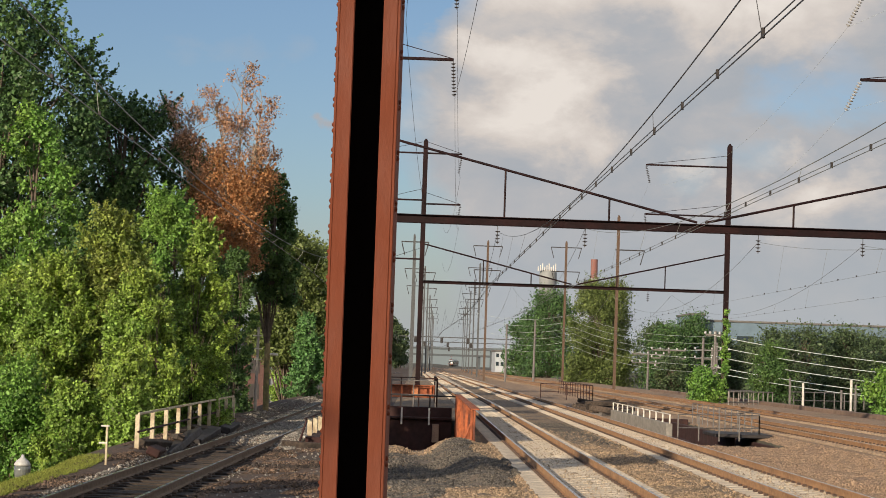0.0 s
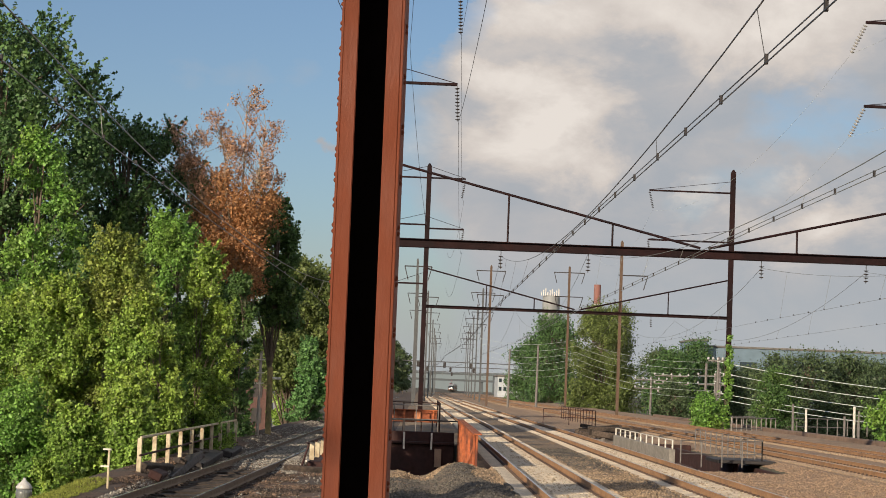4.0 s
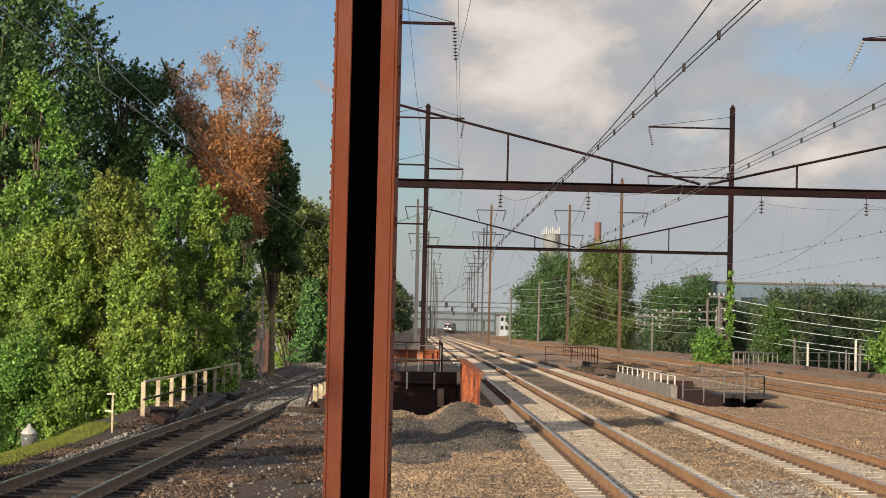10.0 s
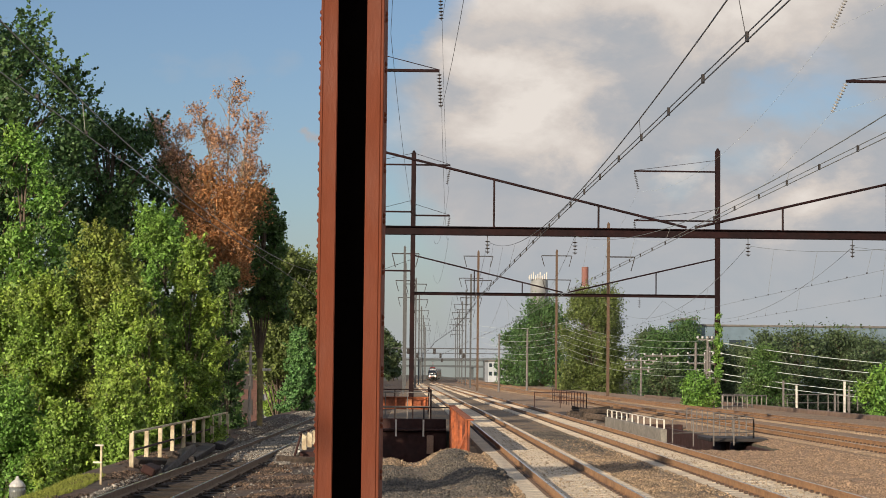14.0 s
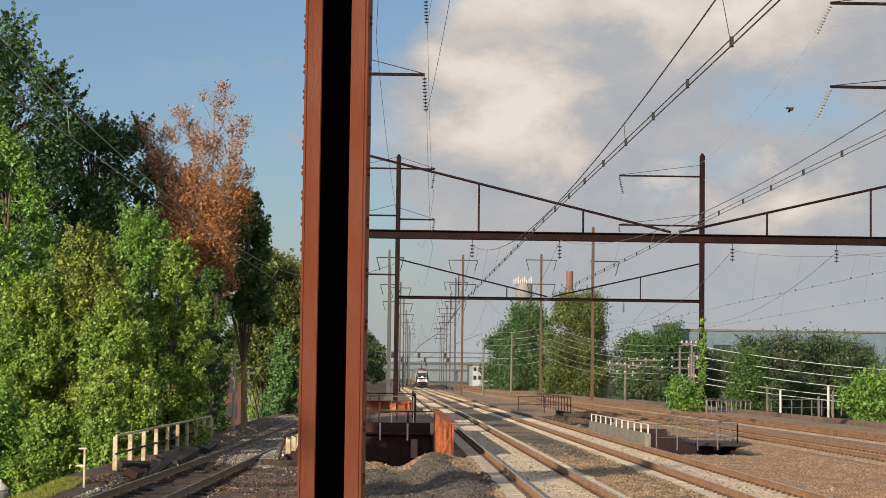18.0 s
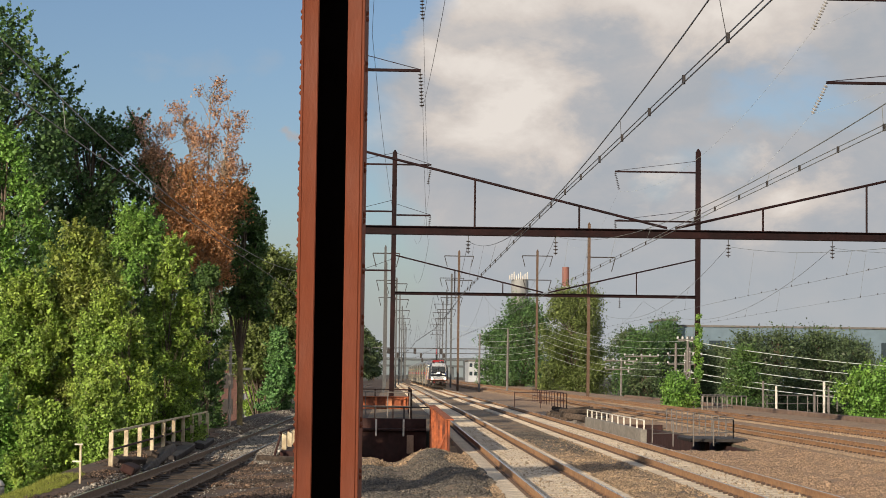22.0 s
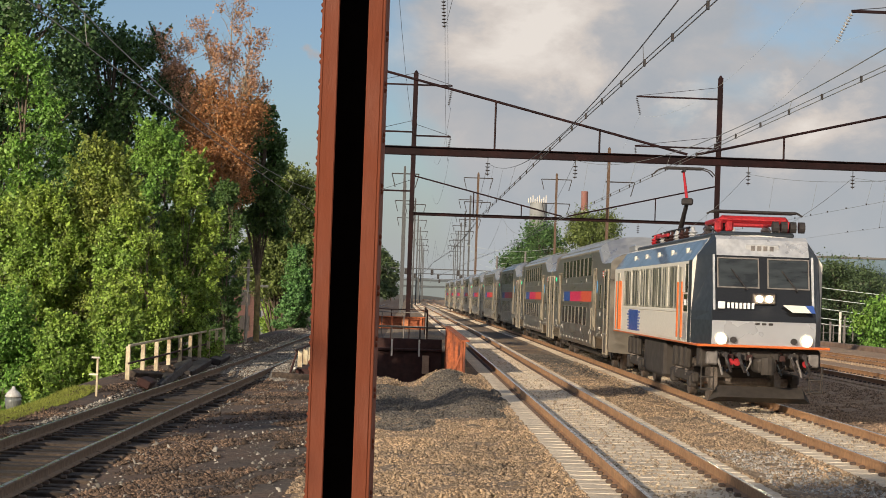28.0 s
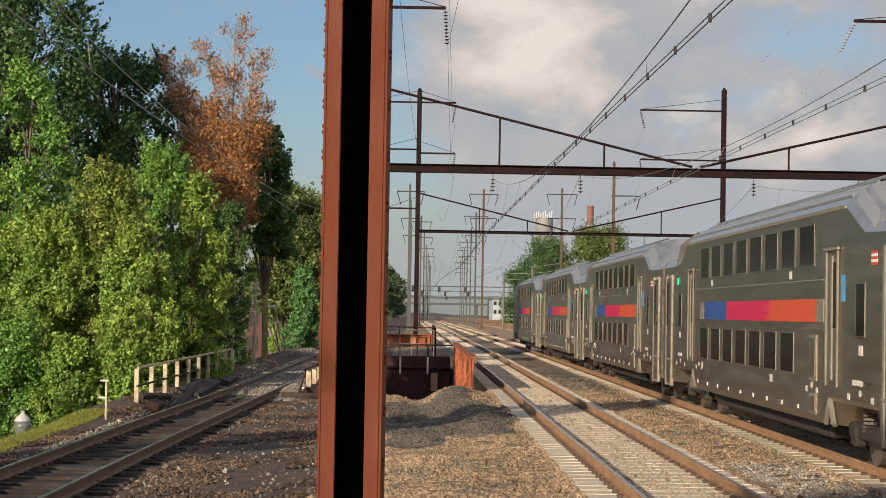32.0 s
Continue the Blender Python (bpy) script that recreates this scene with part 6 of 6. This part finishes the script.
    # sides
    for s in (-1, 1):
        def flat(name, y0, y1, z0, z1, mat, d=0.012, parent=body, label="", off=0.0):
            g = Geo()
            xa, xb = s * (W + off), s * (W + off + d)
            g.box(min(xa, xb), max(xa, xb), y0, y1, z0, z1, 0.004)
            return part(name, g, mat, parent, label)
        flat("dark_cab_side", 1.06, 1.5, 1.37, 3.24, M_CHARCOAL)
        flat("corner_line", 1.5, 1.56, 1.37, 3.24, M_WHITE, 0.014)
        flat("cab_side_panel", 1.6, 2.3, 1.40, 2.02, M_WORN, 0.010)
        w = flat("cab_window", 1.62, 2.3, 2.5, 3.16, M_GLASS, off=0.002)
        flat("blind", 1.95, 2.32, 2.5, 3.16, M_WHITE, 0.01, w, "pale side blind", 0.016)
        flat("number_panel", 1.62, 2.2, 2.06, 2.46, M_BLACK, off=0.002)
        for k in range(4):
            flat("plain_bar", 1.7 + 0.1 * k, 1.77 + 0.1 * k, 2.2, 2.34, M_MARK, 0.006, off=0.016)
        flat("cab_door", 2.5, 3.05, 1.38, 3.1, M_GRILLE)
        for y in (2.42, 3.08):
            flat("orange_handrail", y, y + 0.09, 1.45, 2.75, M_ORANGE, 0.04)
        for y in (15.3, 15.75, 16.5):
            flat("orange_handrail", y, y + 0.1, 1.4, 2.85, M_ORANGE, 0.04)
        flat("rear_door", 15.85, 16.45, 1.4, 3.1, M_GRILLE)
        for k in range(6):
            y = 3.3 + 1.9 * k
            pn = flat("grille_panel", y, y + 1.84, 2.12, 3.14, M_GRILLE, 0.014)
            for j in range(4):
                flat("louvre", y + 0.2 + 0.46 * j, y + 0.23 + 0.46 * j, 2.16, 3.10, M_WHITE if j == 3 else M_CHARCOAL, 0.01, pn, off=0.015)
        flat("lower_white_band", 3.2, 15.0, 1.40, 2.02, M_WHITE)
        flat("side_rail", 3.2, 15.0, 2.04, 2.10, M_WHITE, 0.02)
        flat("blue_block", 11.0, 13.0, 1.44, 2.02, M_BLUE, off=0.013)
        for k in range(7):
            z = 1.45 + 0.082 * k
            flat("blue_finger", 10.5 + 0.18 * (k % 2), 11.0, z, z + 0.04, M_BLUE, off=0.013)
            flat("blue_finger", 13.0, 13.3 + 0.2 * (k % 2), z, z + 0.04, M_BLUE, off=0.013)
        for k in range(5):
            g = Geo()
            xa = s * 1.30
            g.box(xa - 0.03, xa + 0.03, 2.9 + 2.6 * k, 3.15 + 2.6 * k, 3.42, 3.56, 0.01)
            part("roof_mark", g, M_WHITE, body)
    # roof gear
    roof = part("roof_deck", (g := Geo(), g.box(-0.85, 0.85, 1.2, L - 0.4, 3.80, 3.92, 0.04))[0], M_CHARCOAL, t)
    for k in range(9):
        y = 7.4 + 0.95 * k
        for x in (-0.55, 0.5):
            g = Geo()
            g.turned((x, y, 3.9), [(0.10, 0), (0.13, 0.04), (0.08, 0.08), (0.13, 0.12), (0.08, 0.16), (0.13, 0.20), (0.05, 0.26), (0.05, 0.34)], 10)
            part("roof_insulator", g, M_RED if k == 8 else M_RUST_DARK if k % 3 else M_INSUL_PALE, roof)
    g = Geo()
    g.line([(-0.55, 8.0, 4.24), (-0.55, 12, 4.26), (-0.5, 16.0, 4.24)], 0.03, 6)
    g.line([(0.5, 8.0, 4.24), (0.5, 16.0, 4.24)], 0.03, 6)
    part("bus_bar", g, M_DARK, roof)
    # lowered pantograph over the cab
    p = part("lowered_pantograph", (g := Geo(), g.box(-0.80, 0.80, 1.64, 1.88, 4.13, 4.30, 0.07), g.box(-0.75, 0.75, 4.0, 4.15, 4.14, 4.24, 0.03), [g.box(x - 0.09, x + 0.09, 1.66, 1.86, 3.92, 4.2, 0.05) for x in (-0.8, -0.55, 0.8)],
                                     [g.box(x - 0.06, x + 0.06, 1.7, 4.1, 4.14, 4.26, 0.03) for x in (-0.7, 0.7)])[0], M_RED, roof, "red folded pantograph frame")
    g = Geo()
    g.box(-0.95, 0.95, 1.5, 1.7, 4.36, 4.42, 0.02)
    g.box(-0.95, 0.95, 1.9, 2.05, 4.36, 4.42, 0.02)
    g.line([(-0.95, 1.6, 4.4), (-1.1, 1.6, 4.32)], 0.03)
    g.line([(0.95, 1.6, 4.4), (1.1, 1.6, 4.32)], 0.03)
    part("collector_head", g, M_DARK, p)
    for x in (-0.7, 0.7):
        for y in (1.9, 3.9):
            g = Geo()
            g.turned((x, y, 3.9), [(0.1, 0), (0.14, 0.05), (0.09, 0.1), (0.14, 0.15), (0.08, 0.24)], 10)
            part("foot_insulator", g, M_INSUL, p)
    g = Geo()
    for k in range(4):
        g.rod((0.35 + 0.2 * k, 1.25, 4.05), (0.48 + 0.2 * k, 1.25, 4.05), 0.13, n=12)
    part("horn", g, M_DARK, roof)
    # raised pantograph
    y0 = 13.0
    p = part("raised_pantograph", (g := Geo(), [g.box(x - 0.05, x + 0.05, y0 - 1.2, y0 + 1.2, 4.10, 4.2, 0.02) for x in (-0.6, 0.6)], g.box(-0.65, 0.65, y0 + 0.9, y0 + 1.05, 4.1, 4.24, 0.02))[0], M_RED, roof, "raised pantograph touching the wire")
    g = Geo()
    g.rod((0, y0 + 0.9, 4.25), (0, y0 - 0.55, 5.15), 0.085, 0.06, 8)
    part("lower_arm", g, M_DARK, p)
    g = Geo()
    g.rod((0, y0 - 0.55, 5.15), (0, y0 + 0.35, 6.05), 0.05, 0.035, 8)
    part("upper_arm", g, M_RED, p)
    g = Geo()
    g.box(-0.16, 0.16, y0 - 0.68, y0 - 0.45, 5.05, 5.25, 0.04)
    part("knuckle", g, M_DARK, p)
    g = Geo()
    for d in (-0.22, 0.22):
        g.box(-0.55, 0.55, y0 + 0.35 + d - 0.03, y0 + 0.35 + d + 0.03, 6.13, 6.19, 0.01)
        for s in (-1, 1):
            g.line([(s * 0.55, y0 + 0.35 + d, 6.16), (s * 0.75, y0 + 0.35 + d, 6.10), (s * 0.9, y0 + 0.35 + d, 5.95)], 0.022)
    g.rod((0, y0 + 0.1, 6.08), (0, y0 + 0.6, 6.08), 0.04, n=6)
    part("collector_head", g, M_DARK, p)
    # under the frame
    for y in (4.0, 13.6):
        bogie(t, y, 2.9, 1.15)
        for s in (-1, 1):
            for d in (-0.9, 0.0, 0.9):
                g = Geo()
                g.box(s * 1.22 - 0.08, s * 1.22 + 0.08, y + d - 0.22, y + d + 0.22, 0.72, 1.22, 0.04)
                part("damper_box", g, M_UNDER, t)
    g = Geo()
    g.box(-1.3, 1.3, 6.7, 10.8, 0.35, 1.28, 0.08)
    part("transformer_tank", g, M_UNDER, t)
    g = Geo()
    g.box(-1.35, 1.35, 0.35, 0.9, 0.85, 1.30, 0.05)
    part("buffer_beam", g, M_UNDER, t)
    g = Geo()
    g.add([(-0.95, 0.0, 0.22), (0.95, 0.0, 0.22), (1.15, 0.35, 0.10), (-1.15, 0.35, 0.10), (-0.95, 0.35, 0.45), (0.95, 0.35, 0.45)], [(0, 1, 5, 4), (3, 2, 1, 0), (0, 4, 3), (1, 2, 5), (2, 3, 4, 5)])
    part("pilot_plough", g, M_UNDER, t)
    g = Geo()
    g.box(-0.2, 0.2, -0.55, 0.4, 0.78, 1.08, 0.05)
    g.rod((0, -0.55, 0.75), (0, -0.55, 1.12), 0.14, n=10)
    part("coupler", g, M_UNDER, t)
    for x in (-0.85, -0.55, 0.6, 0.9):
        g = Geo()
        g.rod((x, -0.06, 1.15), (x, 0.35, 1.15), 0.06, n=8)
        g.line([(x, -0.03, 1.15), (x + 0.06, -0.12, 0.95), (x + 0.14, -0.06, 0.78)], 0.035, 6)
        part("hose", g, M_DARK, t)
    for x in (-0.72, -0.58, 0.95):
        g = Geo()
        g.rod((x, -0.02, 0.98), (x, 0.06, 1.0), 0.075, n=10)
        part("air_coupling", g, M_RED, t, "red air coupling")
    for k, x in enumerate((-1.0, -0.7, -0.42, -0.28, 0.3, 0.45, 0.75, 1.05)):
        g = Geo()
        g.line([(x, 0.28, 1.2), (x + 0.02, 0.02, 1.0 - 0.05 * (k % 3)), (x + 0.1 * (-1) ** k, -0.02, 0.72 + 0.06 * (k % 2)), (x + 0.13 * (-1) ** k, 0.2, 0.85)], 0.03, 6)
        part("cable_loop", g, M_BLACK if k % 3 else M_GREYPOLE, t)
        g = Geo()
        g.box(x - 0.07, x + 0.07, 0.1, 0.36, 1.02, 1.2 - 0.04 * (k % 2), 0.02)
        part("cable_socket", g, M_RUST_DARK if k % 2 else M_UNDER, t)
    for s in (-1, 1):
        g = Geo()
        g.box(s * 1.12 - 0.12, s * 1.12 + 0.12, 0.0, 0.25, 0.92, 1.2, 0.03)
        part("step_box", g, M_GREYPOLE, t)
        g = Geo()
        for z in (0.35, 0.62):
            g.box(s * 1.2 - 0.15, s * 1.2 + 0.15, 0.12, 0.4, z, z + 0.035, 0.01)
        for q in (-0.16, 0.16):
            g.rod((s * 1.2 + q * 0.85, 0.14, 0.35), (s * 1.2 + q * 0.85, 0.14, 0.95), 0.018, n=5)
        part("steps", g, M_UNDER, t)
    return t


FRONT_28, SPEED = 42.3, 40.7


def front(s):
    return FRONT_28 - SPEED * (s - 28.0)


LOCO = 18.2
train = [(locomotive((B_X, front(0), 0)), 0.0)]
first = coach((B_X, front(0) + LOCO, 0))
train.append((first, LOCO))
for k in range(1, 9):
    train.append((copy_thing(first, pose(B_X, front(0) + LOCO + LEN * k, 0)), LOCO + LEN * k))


# ---------------------------------------------------------------- bird
def small_bird():
    t = thing("bird", "small dark bird flying across the sky", "bird", at=(0, 60, 15))
    g = Geo()
    g.line([(-0.26, 0, 0.01), (-0.16, 0, 0.0), (0.0, 0, -0.01), (0.12, 0, 0.0), (0.17, 0, 0.02)], 0.055, 8)
    g.v = [tuple(0.55 * q for q in p) for p in g.v]
    part("body", g, M_DARK, t, smooth=True)
    wings = []
    for s in (-1, 1):
        g = Geo()
        g.add([(0.08, 0, 0.0), (0.10, s * 0.18, 0.012), (0.02, s * 0.40, 0.0), (-0.08, s * 0.38, 0.0), (-0.09, s * 0.16, 0.0), (-0.08, 0, 0.0),
               (0.08, 0, -0.012), (0.10, s * 0.18, 0.0), (0.02, s * 0.40, -0.008), (-0.08, s * 0.38, -0.008), (-0.09, s * 0.16, -0.01), (-0.08, 0, -0.012)],
              [(0, 1, 4, 5), (1, 2, 3, 4), (11, 10, 7, 6), (10, 9, 8, 7), (0, 6, 7, 1), (1, 7, 8, 2), (2, 8, 9, 3), (3, 9, 10, 4), (4, 10, 11, 5)])
        g.v = [tuple(0.55 * q for q in p) for p in g.v]
        wings.append((part("wing", g, M_DARK, t), s))
    g = Geo()
    g.add([(-0.22, -0.03, 0), (-0.22, 0.03, 0), (-0.36, 0.06, 0), (-0.36, -0.06, 0), (-0.22, -0.03, -0.01), (-0.22, 0.03, -0.01), (-0.36, 0.06, -0.01), (-0.36, -0.06, -0.01)],
          [(0, 1, 2, 3), (7, 6, 5, 4), (0, 4, 5, 1), (1, 5, 6, 2), (2, 6, 7, 3), (3, 7, 4, 0)])
    g.v = [tuple(0.55 * q for q in p) for p in g.v]
    part("tail", g, M_DARK, t)
    return t, wings


bird, bird_wings = small_bird()

# ---------------------------------------------------------------- stones, ties and rails last
scatter_stones("ballast_stones", M_STONE, [(-1.5, 2.3, 23, 60, 48000), (4.9, 6.6, 23, 75, 28000)], 0.0215, 5, "loose grey-tan crushed stones between the tracks", lambda x, y: ~grey_patch(x, y))
scatter_stones("dark_stones", M_STONE_GREY, [(-1.7, 2.35, 33, 60, 56000)], 0.024, 8, "darker grey stones between the tracks", grey_patch)
# Darker stones in place of the shade that falls between these tracks.
scatter_stones("shade_stones", M_STONE_GREY, [(5.0, 6.5, 62, 85, 9000)], 0.024, 10, "stones darkened for shade between the main tracks")
scatter_stones("track_gravel", M_STONE_TAN, [(2.98, 4.27, 23, 90, 3000), (7.23, 8.52, 30, 90, 2600)], 0.020, 13, "dusty tan gravel between the rails")
scatter_stones("pale_stones", M_STONE_PALE, [(5.2, 6.5, 25.5, 33, 4500)], 0.022, 9, "pale grey fresh ballast beside the track")
scatter_stones("old_stones", M_STONE_DARK, [(-8.0, -6.9, 23, 62, 12000), (-4.5, -1.4, 23, 62, 44000), (-6.9, -4.5, 23, 62, 9000), (-6.6, -4.0, 45, 66, 9000)], 0.024, 6, "loose dark old ballast and gravel beside the side track", litter_patch)
scatter_stones("side_track_gravel", M_STONE_MID, [(-6.3, -3.6, 57, 100, 34000), (-7.4, -3.0, 80, 135, 14000), (-7.0, -6.2, 34, 80, 5200), (-4.6, -1.5, 24, 58, 1100), (-6.4, -4.6, 26, 58, 400)], 0.026, 11, "grey gravel over the ties of the side track")
scatter_stones("red_stones", M_STONE_RED, [(9.2, 14.6, 34, 85, 36000)], 0.023, 7, "loose red-brown crushed stones beside the pit")
railway_track(lambda y: A_X + bend(y), 0.0, M_TIE, M_RAIL, (3.0, 190.0, 500.0), 0.61, "main track with pale concrete ties and rusty-sided rails")
railway_track(lambda y: B_X + bend(y), 0.0, M_TIE, M_RAIL, (3.0, 190.0, 500.0), 0.61, "main track with pale concrete ties and rusty-sided rails")
railway_track(lambda y: C_X + bend(y), -0.03, M_TIE_DUSTY, M_RAIL, (40.0, 130.0, 400.0), 0.61, "farther track with dusty concrete ties")
railway_track(lambda y: D_X + bend(y), -0.03, M_TIE_DUSTY, M_RAIL, (55.0, 130.0, 400.0), 0.61, "farther track with dusty concrete ties")
railway_track(left_x, LEFT_Z, M_TIE_WOOD, M_RAIL_OLD, (20.0, 105.0, 260.0), 0.56, "old side track with dark timber ties and worn rails", loose=0.05)


def grass_bank():
    rng = np.random.default_rng(9)
    n = 60000
    x = -7.55 - rng.random(n) ** 1.3 * 3.0
    y = 29 + 19 * rng.random(n) ** 1.3
    z = ground_z(x, y)
    h = 0.03 + 0.09 * rng.random(n)
    a = rng.random(n) * 6.28
    lean = rng.normal(0, 0.05, (n, 2))
    w = 0.009
    p = np.stack([x, y, z - 0.02], -1)
    side = np.stack([np.cos(a) * w, np.sin(a) * w, 0 * a], -1)
    tip = p + np.stack([lean[:, 0], lean[:, 1], h], -1)
    v = np.stack([p - side, p + side, tip], 1).reshape(-1, 3)
    f = np.arange(3 * n).reshape(-1, 3)
    tagged(new("grass", big_mesh("grass", v, f, M_GRASS)), "yellow-green grass on the edge of the bank", "grass", kind="stuff")


grass_bank()


def motions():
    for ob, back in train:
        rows = []
        for s in [0.0, 4, 8, 12, 14, 16, 17, 18, 19, 20, 21, 22, 23, 24, 26, 28, 30, 32.0]:
            y = front(s) + back
            yaw = -math.degrees(math.atan((bend(y + 20) - bend(y)) / 20))
            rows.append((s, pose(B_X + bend(y), y, 0, 0, 0, yaw)))
        walk(ob, rows)
    Y = 60.0
    flight = [(0.0, -60.0, 16.0), (14.0, -14.0, 13.4), (16.5, 0.75, 12.9), (16.8, 3.4, 12.5), (17.0, 4.9, 12.2), (17.2, 6.3, 12.05), (17.5, 8.55, 11.85), (17.8, 10.95, 11.25), (18.0, 12.35, 10.9), (18.2, 13.7, 10.5), (19.0, 19.0, 10.0), (22.0, 48.0, 12.0), (32.0, 140.0, 20.0)]
    walk(bird, [(s, pose(x, Y, z, 0, 0, 4)) for s, x, z in flight])
    for wing, side in bird_wings:
        rows, s, k = [(0.0, pose(0, 0, 0))], 16.0, 0
        while s < 19.0:
            rows.append((s, pose(0, 0, 0, side * (38 if k % 2 else -30), 0, 0)))
            s += 0.2
            k += 1
        rows.append((32.0, pose(0, 0, 0)))
        walk(wing, rows)


motions()
